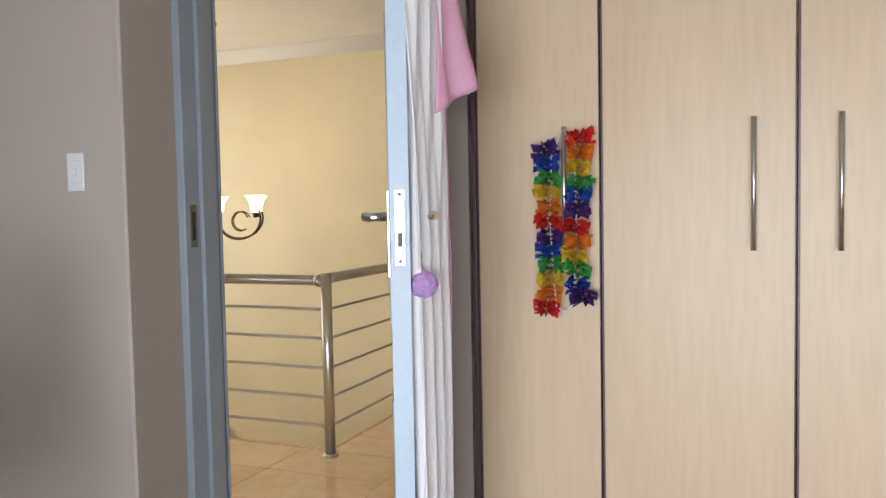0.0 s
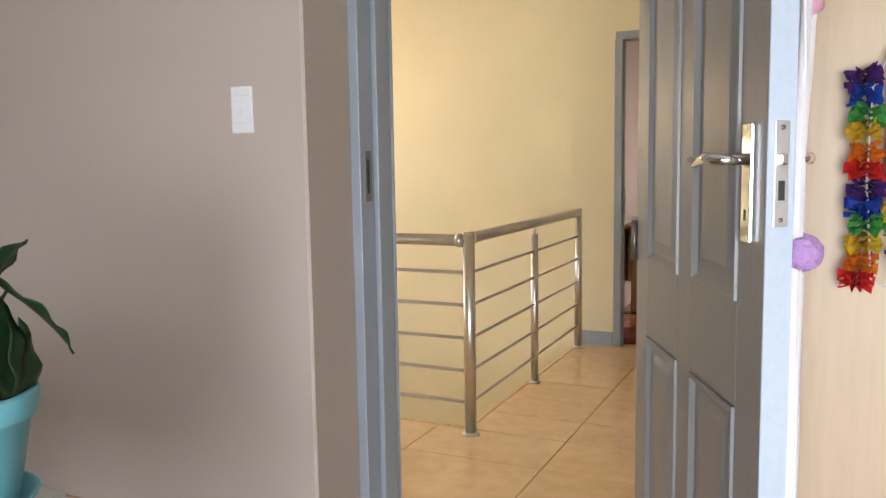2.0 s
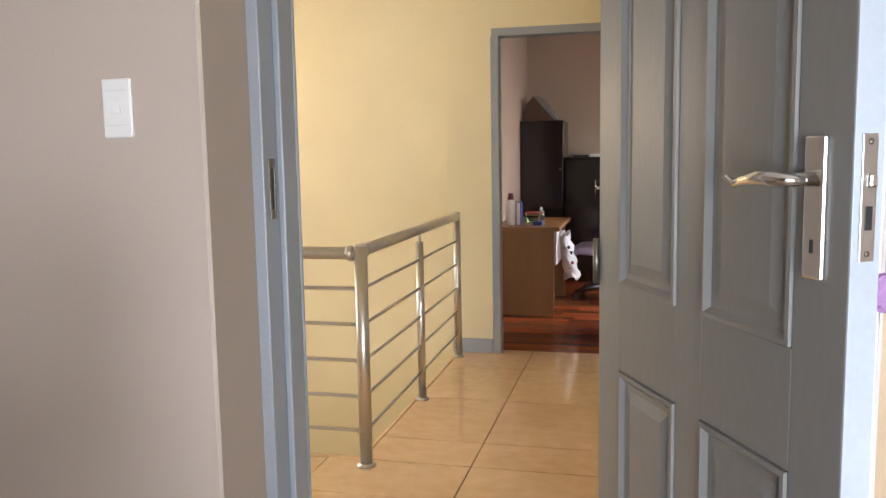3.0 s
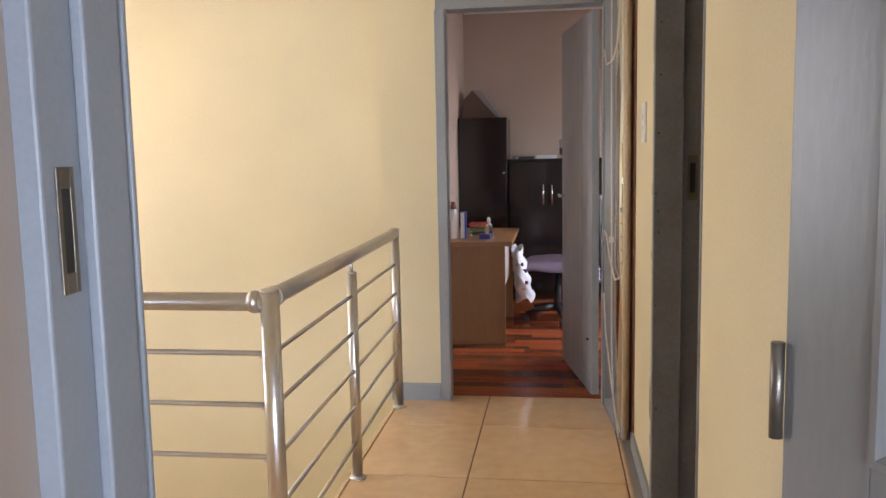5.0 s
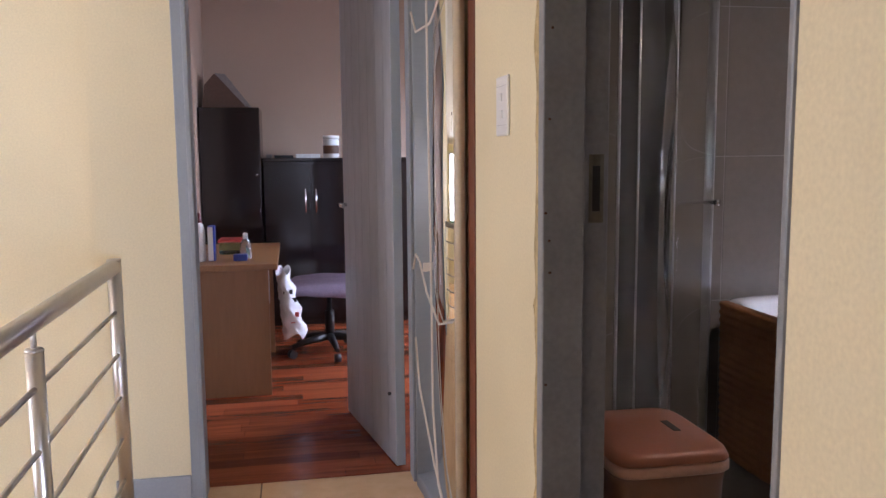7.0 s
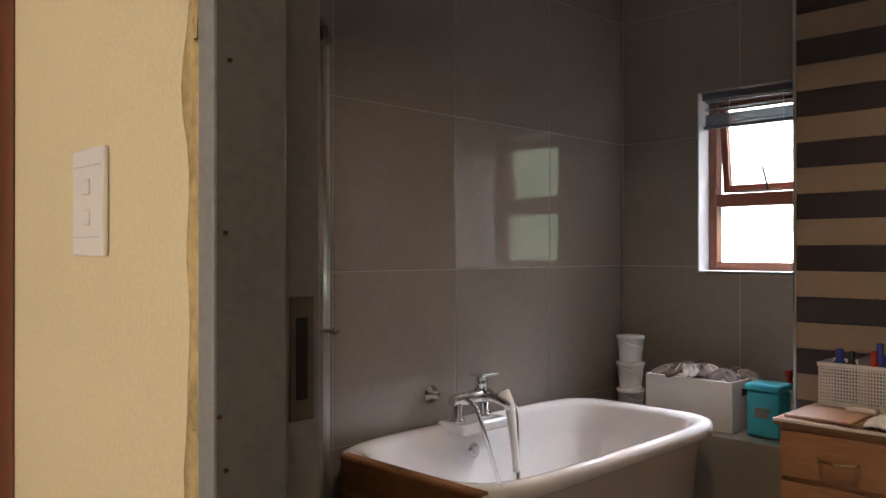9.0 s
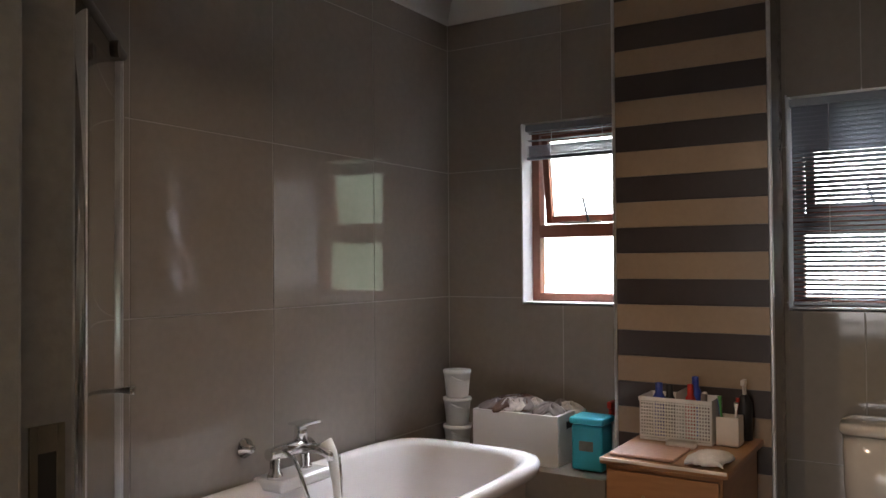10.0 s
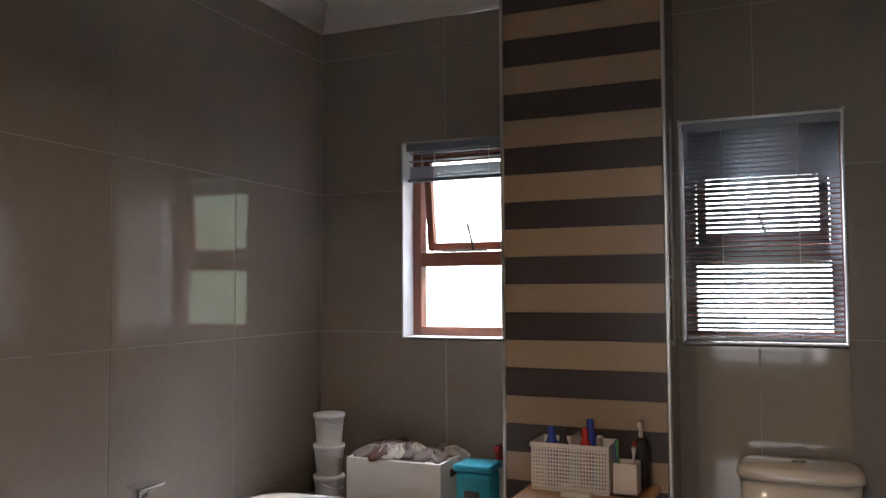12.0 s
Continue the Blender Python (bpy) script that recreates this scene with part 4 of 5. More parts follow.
def chand_arm(a, R, zc):
    c, s = math.cos(a), math.sin(a)
    pts = []
    for k in range(22):
        f = k / 21
        ang_ = math.pi * (1.0 + 1.18 * f)
        rr = R * 0.56 + R * 0.5 * math.cos(ang_) + 0.0
        pts.append((CX + c * (rr + 0.02), CY + s * (rr + 0.02), zc + 0.13 * math.sin(ang_) + 0.05 * f))
    arm = part("arm", bm_tube(pts, 0.0075, 8), M_IRON, ch, "curled dark iron arm")
    sx, sy = CX + c * R, CY + s * R
    pts2 = [(CX + c * (R * 0.62 + 0.07 * math.cos(t)), CY + s * (R * 0.62 + 0.07 * math.cos(t)), zc + 0.02 + 0.07 * math.sin(t)) for t in [0.4 + 0.3 * k for k in range(17)]]
    part("scroll", bm_tube(pts2, 0.005, 7), M_IRON, arm)
    zb = zc + 0.075
    part("cup", bm_lathe([(0.001, zb - 0.03), (0.016, zb - 0.028), (0.022, zb), (0.014, zb + 0.006), (0.001, zb + 0.006)], 14, sx, sy), M_IRON, arm)
    part("shade", bm_lathe([(0.018, zb + 0.006), (0.030, zb + 0.02), (0.038, zb + 0.06), (0.046, zb + 0.09), (0.068, zb + 0.125), (0.074, zb + 0.130), (0.066, zb + 0.127), (0.040, zb + 0.085), (0.024, zb + 0.025), (0.016, zb + 0.012)], 20, sx, sy), M_SHADE, arm, "lit frosted glass tulip shade")


for k in range(6):
    chand_arm(k * math.pi / 3 + 0.05, 0.345, 1.165)

# leaning mirror and cables
mr = thing("standing_mirror", "tall cream-framed mirror leaning against the hall wall", "mirror")
def mp(y, off, z):
    f = (y - 4.93) / 0.58
    return Vector((HALL_X - 0.030 - 0.050 * f - off, y, z))
part("mirror_glass", bm_loft([[mp(4.955, 0.006, z), mp(5.485, 0.006, z), mp(5.485, 0.0, z), mp(4.955, 0.0, z)] for z in (0.05, 2.15)]), M_MIRROR, mr, "silvered mirror glass")
part("frame_side", bm_loft([[mp(4.925, 0.012, z), mp(4.955, 0.012, z), mp(4.955, -0.016, z), mp(4.925, -0.016, z)] for z in (0.0, 2.2)]), mat("cream_frame", (0.62, 0.52, 0.38), 0.5), mr, "cream painted frame")
part("frame_side", bm_loft([[mp(5.485, 0.010, z), mp(5.500, 0.010, z), mp(5.500, -0.02, z), mp(5.485, -0.02, z)] for z in (0.0, 2.2)]), M_FRAME, mr)
part("frame_bottom", bm_loft([[mp(y, 0.010, 0.0), mp(y, 0.010, 0.05), mp(y, -0.02, 0.05), mp(y, -0.02, 0.0)] for y in (4.955, 5.485)]), M_FRAME, mr)
# thin dark strip on the wall, modelled in place of the mirror's shadow
part("shadow_strip", bm_box(HALL_X - 0.004, 4.84, 0, HALL_X, 4.925, 2.2, 0.001), M_WINWOOD, mr, "dark brown strip for the mirror's shadow on the wall")
for zt, pts in ((1.75, [(5.47, 1.80), (5.40, 1.72), (5.20, 1.72), (5.08, 1.78), (5.0, 1.95), (4.97, 2.15)]), (0, [(5.25, 2.15), (5.24, 1.5), (5.22, 0.9), (5.21, 0.4), (5.15, 0.15), (5.0, 0.02)]), (0, [(5.48, 0.86), (5.44, 0.92), (5.38, 0.90), (5.28, 0.80), (5.12, 0.72), (4.96, 0.76)]), (0, [(5.46, 0.60), (5.40, 0.42), (5.20, 0.20), (5.05, 0.08), (4.96, 0.06)])):
    solid("cable", bm_tube([tuple(mp(y, 0.018, z)) for y, z in pts], 0.004, 7), M_CREAM, "loose pale cable hanging across the mirror", "cable")
solid("cable_clip", bm_box(HALL_X - 0.075, 5.36, 0.86, HALL_X - 0.055, 5.44, 0.90, 0.006), M_CREAM, "pale cable plug hanging by the mirror", "plug")


# ================================================================ office things
ROOM = pose(-0.036, 0, 0)
o_ang = math.degrees(math.atan2(6.46 - 5.70, -0.462 + 0.318))
odoor = thing("door_office", "pale blue-grey worn study door standing open", "door", pose(-0.306, 5.695, 0, 0, 0, o_ang), kind="structure")
part("leaf", bm_box(0, 0, 0.010, 0.78, 0.04, 2.03, 0.002), M_ODOOR, odoor)
part("plank_groove", bm_boxes([(x, 0.0398, 0.02, x + 0.004, 0.0408, 2.02) for x in (0.10, 0.21, 0.33, 0.45, 0.57, 0.68)]), M_FRAME, odoor)
part("leaf_edge", bm_box(-0.004, 0.001, 0.010, 0, 0.039, 2.03), M_EDGE, odoor)
part("door_stop", bm_lathe([(0.001, 0), (0.007, 0.001), (0.007, 0.012), (0.001, 0.014)], 12), M_BLACK, odoor, "small black door stop", pose(0.06, 0.040, 0.30, -90, 0, 0))
part("lever", bm_tube([(0.72, 0.04, 1.05), (0.72, 0.08, 1.05), (0.61, 0.085, 1.05)], 0.009, 10), M_CHROME, odoor)

dk = thing("desk", "oak laminate desk against the study wall", "desk")
part("desktop", bm_box(-1.375, 6.79, 0.690, -0.825, 7.86, 0.722, 0.004), M_DESK, dk)
part("end_panel", bm_box(-1.30, 6.84, 0, -0.875, 6.865, 0.690, 0.002), M_DESK, dk)
part("end_panel", bm_box(-1.30, 7.80, 0, -0.875, 7.825, 0.690, 0.002), M_DESK, dk)
part("modesty_panel", bm_box(-1.33, 6.865, 0.25, -1.312, 7.80, 0.690, 0.002), M_DESK, dk)
part("drawer_box", bm_box(-1.29, 7.3, 0.35, -0.90, 7.79, 0.689, 0.003), M_PAPER, dk)

# plastic bag hanging at the desk
def bag_fn(u, v):
    a = u * 2 * math.pi
    w = 0.09 + 0.06 * math.sin(math.pi * min(1, (1 - v) * 0.8 + 0.15))
    return Vector((-0.80 + 0.06 * math.cos(a) * (1 - 0.5 * v) + 0.06 * (1 - v) + 0.012 * math.sin(v * 20 + a * 3), 6.98 + w * math.sin(a) + 0.01 * math.sin(v * 13), 0.30 + 0.36 * v + 0.02 * math.sin(a * 3)))
bag = thing("plastic_bag", "crumpled white plastic bag hanging beside the desk", "bag")
part("bag_body", bm_sheet(bag_fn, 30, 14, 0.002), mat("white_bag_film", (0.80, 0.80, 0.84), 0.35, var=0.06, bump=0.2), bag)
for i, (z, w, c) in enumerate(((0.545, 0.05, M_BLACK), (0.50, 0.07, M_BLACK), (0.42, 0.08, M_RED), (0.385, 0.06, M_RED))):
    part("print_bar", bm_box(-0.80 + 0.012 * i, 6.865 - 0.006, z, -0.80 + w, 6.868 - 0.004, z + 0.025, 0.001), c, bag, "printed bar on the bag")

def bottle(name, label, x, y, z, prof, m1, cap_prof, m2):
    b = thing(name, label, "bottle")
    part("body", bm_lathe([(r, z + h) for r, h in prof], 24, x, y), m1, b)
    part("cap", bm_lathe([(r, z + h) for r, h in cap_prof], 18, x, y), m2, b)
    return b
DZ = 0.723
bottle("lotion_bottle", "white labelled bottle with a dark red cap on the desk", -1.245, 7.00, DZ, [(0.001, 0), (0.035, 0), (0.038, 0.01), (0.038, 0.17), (0.03, 0.20), (0.016, 0.21), (0.001, 0.21)], M_WHITEP, [(0.001, 0.21), (0.024, 0.21), (0.024, 0.225), (0.017, 0.26), (0.001, 0.262)], mat("dark_red_cap", (0.12, 0.015, 0.015), 0.4))
bx = thing("carton_box", "white and navy cardboard carton on the desk", "box")
part("carton", bm_box(-1.19, 6.98, DZ, -1.155, 7.04, DZ + 0.19, 0.002), M_BLUE, bx)
part("carton_face", bm_box(-1.192, 6.975, DZ + 0.004, -1.165, 6.981, DZ + 0.186, 0.001), M_WHITEP, bx, "white printed face")
bottle("spray_bottle_small", "small clear bottle with a blue base on the desk", -1.0, 7.05, DZ, [(0.001, 0), (0.03, 0), (0.032, 0.01), (0.032, 0.05), (0.026, 0.09), (0.012, 0.11), (0.001, 0.11)], M_BOTTLE, [(0.001, 0.11), (0.012, 0.11), (0.012, 0.14), (0.001, 0.145)], M_WHITEP)
solid("blue_packet", bm_box(-1.06, 6.95, DZ, -0.985, 7.0, DZ + 0.035, 0.004), M_BLUE, "small dark blue packet on the desk", "packet")
bowl = thing("glass_container", "clear glass food container with a red lid on the desk", "container")
part("container", bm_box(-1.16, 7.25, DZ, -1.02, 7.42, DZ + 0.07, 0.012), clear("greenish_glass", (0.6, 0.85, 0.65), 0.1), bowl)
part("lid", bm_box(-1.165, 7.245, DZ + 0.071, -1.015, 7.425, DZ + 0.085, 0.005), M_RED, bowl)

oc = thing("office_chair", "black swivel chair with a mauve cloth over the seat", "chair")
ox, oy = -0.52, 7.72
part("seat", bm_box(ox - 0.24, oy - 0.23, 0.42, ox + 0.24, oy + 0.23, 0.47, 0.025, seg=3), M_BLACK, oc)
part("seat_cloth", bm_sheet(lambda u, v: Vector((ox - 0.30 + 0.62 * u, oy - 0.27 + 0.54 * v, 0.492 + 0.018 * noise.noise(Vector((u * 4, v * 4, 1))) - 0.055 * max(0, abs(2 * u - 1) - 0.72) / 0.28 - 0.10 * max(0, abs(2 * v - 1) - 0.80) / 0.2 * (0.5 + 0.5 * u))), 30, 24, 0.006), M_PURPLE, oc, "mauve cloth draped over the seat")
part("gas_column", bm_tube([(ox, oy, 0.10), (ox, oy, 0.28), (ox, oy, 0.281), (ox, oy, 0.42)], [0.03, 0.03, 0.016, 0.016], 14), M_BLACK, oc)
for k in range(5):
    a = 2 * math.pi * k / 5 - 1.45
    leg = part("base_leg", bm_tube([(ox, oy, 0.115), (ox + 0.14 * math.cos(a), oy + 0.14 * math.sin(a), 0.10), (ox + 0.27 * math.cos(a), oy + 0.27 * math.sin(a), 0.075)], [0.028, 0.022, 0.015], 10), M_BLACK, oc)
    part("castor", bm_tube([(ox + 0.27 * math.cos(a) - 0.02 * math.sin(a), oy + 0.27 * math.sin(a) + 0.02 * math.cos(a), 0.028), (ox + 0.27 * math.cos(a) + 0.02 * math.sin(a), oy + 0.27 * math.sin(a) - 0.02 * math.cos(a), 0.028)], 0.027, 14), M_BLACK, leg)
part("backrest", bm_box(ox + 0.27, oy - 0.2, 0.60, ox + 0.33, oy + 0.2, 1.0, 0.025, seg=3), M_BLACK, oc)
part("back_post", bm_tube([(ox + 0.2, oy, 0.43), (ox + 0.32, oy, 0.45), (ox + 0.34, oy, 0.7)], 0.015, 10), M_BLACK, oc)

tc = thing("tall_cabinet", "tall black-brown gloss cabinet in the study corner", "cabinet")
part("body", bm_box(-1.385, 8.52, 0, -0.955, 9.08, 1.635, 0.003), M_EBONY, tc)
part("door", bm_box(-1.38, 8.502, 0.06, -0.96, 8.519, 1.60, 0.002), M_EBONY, tc)
part("knob", bm_lathe([(0.001, 0), (0.008, 0.001), (0.010, 0.015), (0.001, 0.02)], 12), M_CHROME, tc, "", pose(-0.985, 8.502, 1.15, 90, 0, 0))
lc = thing("low_cabinet", "black-brown gloss cabinet with two slim steel handles", "cabinet")
part("body", bm_box(-0.945, 8.60, 0.07, 0.35, 9.08, 1.245, 0.003), M_EBONY, lc)
part("top_board", bm_box(-0.950, 8.57, 1.246, 0.36, 9.085, 1.268, 0.003), M_EBONY, lc)
for x0, x1, hx in ((-0.94, -0.605, -0.640), (-0.600, -0.265, -0.563), (-0.26, 0.345, 0.0)):
    d_ = part("door", bm_box(x0, 8.582, 0.10, x1 - 0.003, 8.599, 1.22, 0.002), M_EBONY, lc)
    part("handle", bm_tube([(hx, 8.56, 0.865), (hx, 8.56, 1.04)], 0.007, 10), M_CHROME, d_, "slim steel handle")
    part("handle_foot", bm_tube([(hx, 8.56, 0.95), (hx, 8.582, 0.95)], 0.004, 8), M_CHROME, d_)
part("foot_plinth", bm_box(-0.93, 8.64, 0, 0.33, 9.06, 0.069), M_EBONY, lc)
jar = thing("storage_jar", "pale labelled jar with a lid on the cabinet", "jar")
part("jar_body", bm_lathe([(0.001, 1.27), (0.055, 1.27), (0.06, 1.28), (0.06, 1.40), (0.055, 1.41), (0.001, 1.41)], 24, -0.435, 8.72), M_PAPER, jar)
part("jar_label", bm_lathe([(0.0603, 1.30), (0.0612, 1.302), (0.0612, 1.36), (0.0603, 1.362)], 24, -0.435, 8.72), M_BROWNFAB, jar, "dark label band")
part("jar_lid", bm_lathe([(0.001, 1.411), (0.062, 1.411), (0.062, 1.435), (0.001, 1.44)], 24, -0.435, 8.72), M_PAPER, jar)
for x0, x1, y, h, m_ in ((-0.86, -0.72, 8.66, 0.022, M_BLACK), (-0.70, -0.52, 8.68, 0.03, M_PAPER), (-0.34, -0.22, 8.70, 0.045, M_RED), (-0.92, -0.88, 8.7, 0.03, M_GREYFAB)):
    solid("folder", bm_box(x0, y, 1.269, x1, y + 0.2, 1.269 + h, 0.003), m_, "flat folder lying on the cabinet", "folder")
bk = thing("backpack", "grey and brown bag slumped on the tall cabinet", "bag")
part("bag_body", bm_loft([[Vector((-1.36 + s, y, 1.637)), Vector((-1.02 + s, y, 1.637)), Vector((-1.06 + s, y, 1.66)), Vector((-1.20 + s, y, 1.86)), Vector((-1.27 + s, y, 1.88)), Vector((-1.34 + s, y, 1.80))] for y, s in ((8.62, 0), (8.80, 0.01), (8.95, 0))]), M_BROWNFAB, bk)
part("flap", bm_loft([[Vector((-1.265, y, 1.885)), Vector((-1.19, y, 1.878)), Vector((-1.02, y, 1.655)), Vector((-1.05, y, 1.645))] for y in (8.605, 8.94)]), M_GREYFAB, bk, "grey sloping flap")
solid("wall_socket", bm_box(-1.388, 6.3, 0.20, -1.378, 6.42, 0.30, 0.003), M_WHITEP, "white wall socket with plug near the floor", "socket")

# ================================================================ bathroom things
ROOM = BATH_ROOM
bt = thing("bathtub", "white enamel bathtub with a broad rim", "bathtub")
bcx, bcy, ba, bb = 1.572, 5.290, 0.715, 0.372
RZ = 0.645
def lp(da, z, n=5.0, dx=0.0):
    return superell(bcx + dx, bcy, ba - da, bb - da * 0.85, z, n, 72)
part("tub", bm_loft([lp(0.012, RZ - 0.055, 6), lp(0.0, RZ - 0.048, 6), lp(-0.004, RZ - 0.02, 6), lp(0.006, RZ - 0.003, 6), lp(0.022, RZ + 0.003, 5.5), lp(0.045, RZ - 0.002, 5), lp(0.060, RZ - 0.02, 4.6), lp(0.085, RZ - 0.12, 4.2), lp(0.13, RZ - 0.30, 3.8), lp(0.20, RZ - 0.40, 3.4), lp(0.30, RZ - 0.43, 3)], False, True), M_ENAMEL, bt, "glossy white tub and rim")
part("side_skirt", bm_loft([lp(0.10, 0.0, 6), lp(0.075, 0.2, 6), lp(0.045, RZ - 0.06, 6), lp(0.03, RZ - 0.052, 6)], True, False), M_BATHSIDE, bt, "smooth tapered side")
part("tap_ledge", bm_box(1.40, 5.52, RZ - 0.03, 1.66, 5.66, RZ + 0.012, 0.012, seg=3), M_ENAMEL, bt)
part("overflow", bm_lathe([(0.001, 0), (0.026, 0.001), (0.028, 0.006), (0.016, 0.010), (0.001, 0.009)], 20), M_CHROME, bt, "chrome overflow cap", pose(1.50, 5.565, RZ - 0.10, 80, 0, 0))

tp = thing("bath_mixer_tap", "chrome bath mixer with hand shower hose", "tap")
tx, ty, tz = 1.52, 5.58, RZ + 0.012
part("body", bm_tube([(tx - 0.12, ty, tz + 0.085), (tx - 0.03, ty, tz + 0.085), (tx + 0.05, ty, tz + 0.085), (tx + 0.09, ty, tz + 0.085)], [0.020, 0.026, 0.028, 0.022], 18), M_CHROME, tp)
for dx in (-0.09, 0.06):
    part("pillar", bm_tube([(tx + dx, ty, tz), (tx + dx, ty, tz + 0.015), (tx + dx, ty, tz + 0.016), (tx + dx, ty, tz + 0.085)], [0.028, 0.026, 0.018, 0.018], 16), M_CHROME, tp)
part("lever", bm_boxes([(tx - 0.01, ty - 0.055, tz + 0.165, tx + 0.085, ty + 0.015, tz + 0.175)], 0.004), M_CHROME, tp)
part("cartridge", bm_tube([(tx + 0.04, ty, tz + 0.10), (tx + 0.04, ty, tz + 0.165)], [0.025, 0.022], 16), M_CHROME, tp)
part("spout", bm_tube([(tx + 0.04, ty - 0.01, tz + 0.08), (tx + 0.05, ty - 0.07, tz + 0.085), (tx + 0.055, ty - 0.12, tz + 0.065), (tx + 0.055, ty - 0.125, tz + 0.045)], [0.022, 0.019, 0.016, 0.015], 14), M_CHROME, tp)
part("wall_flange", bm_lathe([(0.001, 0), (0.034, 0.001), (0.034, 0.008), (0.016, 0.016), (0.014, 0.04), (0.001, 0.041)], 20), M_CHROME, tp, "", pose(tx - 0.135, BW_Y - 0.004, tz + 0.10, 90, 0, 0))
part("hose", bm_tube([(tx - 0.07, ty - 0.02, tz + 0.09), (tx - 0.085, ty - 0.09, tz + 0.07), (tx - 0.07, ty - 0.13, tz - 0.05), (tx - 0.03, ty - 0.16, tz - 0.22), (tx + 0.02, ty - 0.18, tz - 0.28), (tx + 0.07, ty - 0.16, tz - 0.22), (tx + 0.10, ty - 0.13, tz - 0.02), (tx + 0.10, ty - 0.12, tz + 0.06)], 0.008, 10), M_CHROME, tp, "ribbed steel hose")
part("hand_shower", bm_tube([(tx + 0.070, ty - 0.09, tz + 0.105), (tx + 0.072, ty - 0.115, tz + 0.07), (tx + 0.072, ty - 0.135, tz - 0.04), (tx + 0.074, ty - 0.150, tz - 0.17), (tx + 0.074, ty - 0.152, tz - 0.185)], [0.024, 0.019, 0.014, 0.014, 0.017], 14), M_WHITEP, tp, "pale hand shower")

def mat_fn(u, v):
    y = 4.93 + 0.60 * u
    x = 0.844 if v > 0.06 else 0.844 + (0.06 - v) / 0.06 * 0.028
    z = RZ + 0.010 - max(0, (v - 0.06)) * 0.62
    return Vector((x - 0.006 * math.sin(v * 2.6 * 24) ** 2 * (1 if v > 0.06 else 0) - 0.025 * v * math.sin(u * 3.1), y - 0.03 * v, z + 0.0012 * math.sin(u * 40) * (1 if v > 0.06 else 0) - 0.02 * u * v))
solid("bath_mat", bm_sheet(mat_fn, 60, 110, 0.008), M_MAT, "tan ribbed chenille mat hung over the bath end", "bath mat")

hp = thing("laundry_hamper", "brown plastic laundry hamper with a terracotta lid", "hamper")
hcx, hcy = 0.073, 4.539
part("basket_body", bm_loft([superell(hcx, hcy, 0.125, 0.155, 0.0, 7, 48), superell(hcx, hcy, 0.13, 0.16, 0.02, 7, 48), superell(hcx, hcy, 0.145, 0.175, 0.4400, 7, 48), superell(hcx, hcy, 0.150, 0.180, 0.4700, 7, 48)]), M_HAMPER, hp)
part("rim", bm_loft([superell(hcx, hcy, 0.152, 0.182, 0.4670, 7, 48), superell(hcx, hcy, 0.156, 0.186, 0.4720, 7, 48), superell(hcx, hcy, 0.156, 0.186, 0.4900, 7, 48), superell(hcx, hcy, 0.150, 0.180, 0.4950, 7, 48)]), mat("pale_pink_rim", (0.50, 0.30, 0.22), 0.4), hp)
part("lid", bm_loft([superell(hcx, hcy, 0.153, 0.183, 0.4960, 7, 48), superell(hcx, hcy, 0.155, 0.185, 0.5020, 7, 48), superell(hcx, hcy, 0.150, 0.180, 0.5180, 6, 48), superell(hcx, hcy, 0.135, 0.165, 0.5240, 6, 48), superell(hcx, hcy, 0.05, 0.06, 0.5270, 4, 48)]), M_HLID, hp)
part("lid_slot", bm_box(hcx + 0.06, hcy - 0.035, 0.5235, hcx + 0.082, hcy + 0.045, 0.5280, 0.004), M_BLACK, hp, "dark hand slot")

# neo-angle shower
sh = thing("shower_enclosure", "framed glass corner shower enclosure with sliding door", "shower")
A, B = Vector((0.120, 4.860, 0)), Vector((0.805, 5.545, 0))
C0, C1 = Vector((BATH_X - 0.04, 4.860, 0)), Vector((0.805, BW_Y - 0.01, 0))
part("tray", bm_loft([[p + Vector((0, 0, z)) for p in (C0 + Vector((0.02, 0, 0)), A, B, C1, Vector((BATH_X - 0.02, BW_Y - 0.01, 0)))] for z in (-0.01, 0.09)]), M_WHITEP, sh)
for p, q in ((C0, A), (A, B), (B, C1)):
    d = (q - p).normalized()
    nn = Vector((d.y, -d.x, 0)) * 0.003
    g_ = part("glass_panel", bm_loft([[p + d * 0.008 + nn + Vector((0, 0, z)), q - d * 0.008 + nn + Vector((0, 0, z)), q - d * 0.008 - nn + Vector((0, 0, z)), p + d * 0.008 - nn + Vector((0, 0, z))] for z in (0.11, 1.95)]), M_SHOWER, sh, "clear glass panel")
    g_.visible_shadow = False
    part("top_rail", bm_tube([p + Vector((0, 0, 1.965)), q + Vector((0, 0, 1.965))], 0.015, 10), M_IRON, sh, "dark top rail")
    part("bottom_rail", bm_tube([p + Vector((0, 0, 0.10)), q + Vector((0, 0, 0.10))], 0.012, 10), M_STEEL, sh)
for p in (C0, A, A.lerp(B, 0.16), A.lerp(B, 0.52), B, C1):
    part("upright", bm_tube([p + Vector((0, 0, 0.09)), p + Vector((0, 0, 1.98))], 0.0045, 10), M_TRIM, sh, "slim metal upright")
dd = (B - A).normalized()
K = A + dd * 0.93
nrm = Vector((dd.y, -dd.x, 0))
part("knob", bm_tube([K - nrm * 0.04 + Vector((0, 0, 1.05)), K - nrm * 0.025 + Vector((0, 0, 1.05)), K + Vector((0, 0, 1.05)), K + nrm * 0.025 + Vector((0, 0, 1.05)), K + nrm * 0.04 + Vector((0, 0, 1.05))], [0.014, 0.012, 0.006, 0.012, 0.014], 14), M_CHROME, sh, "chrome door knob")
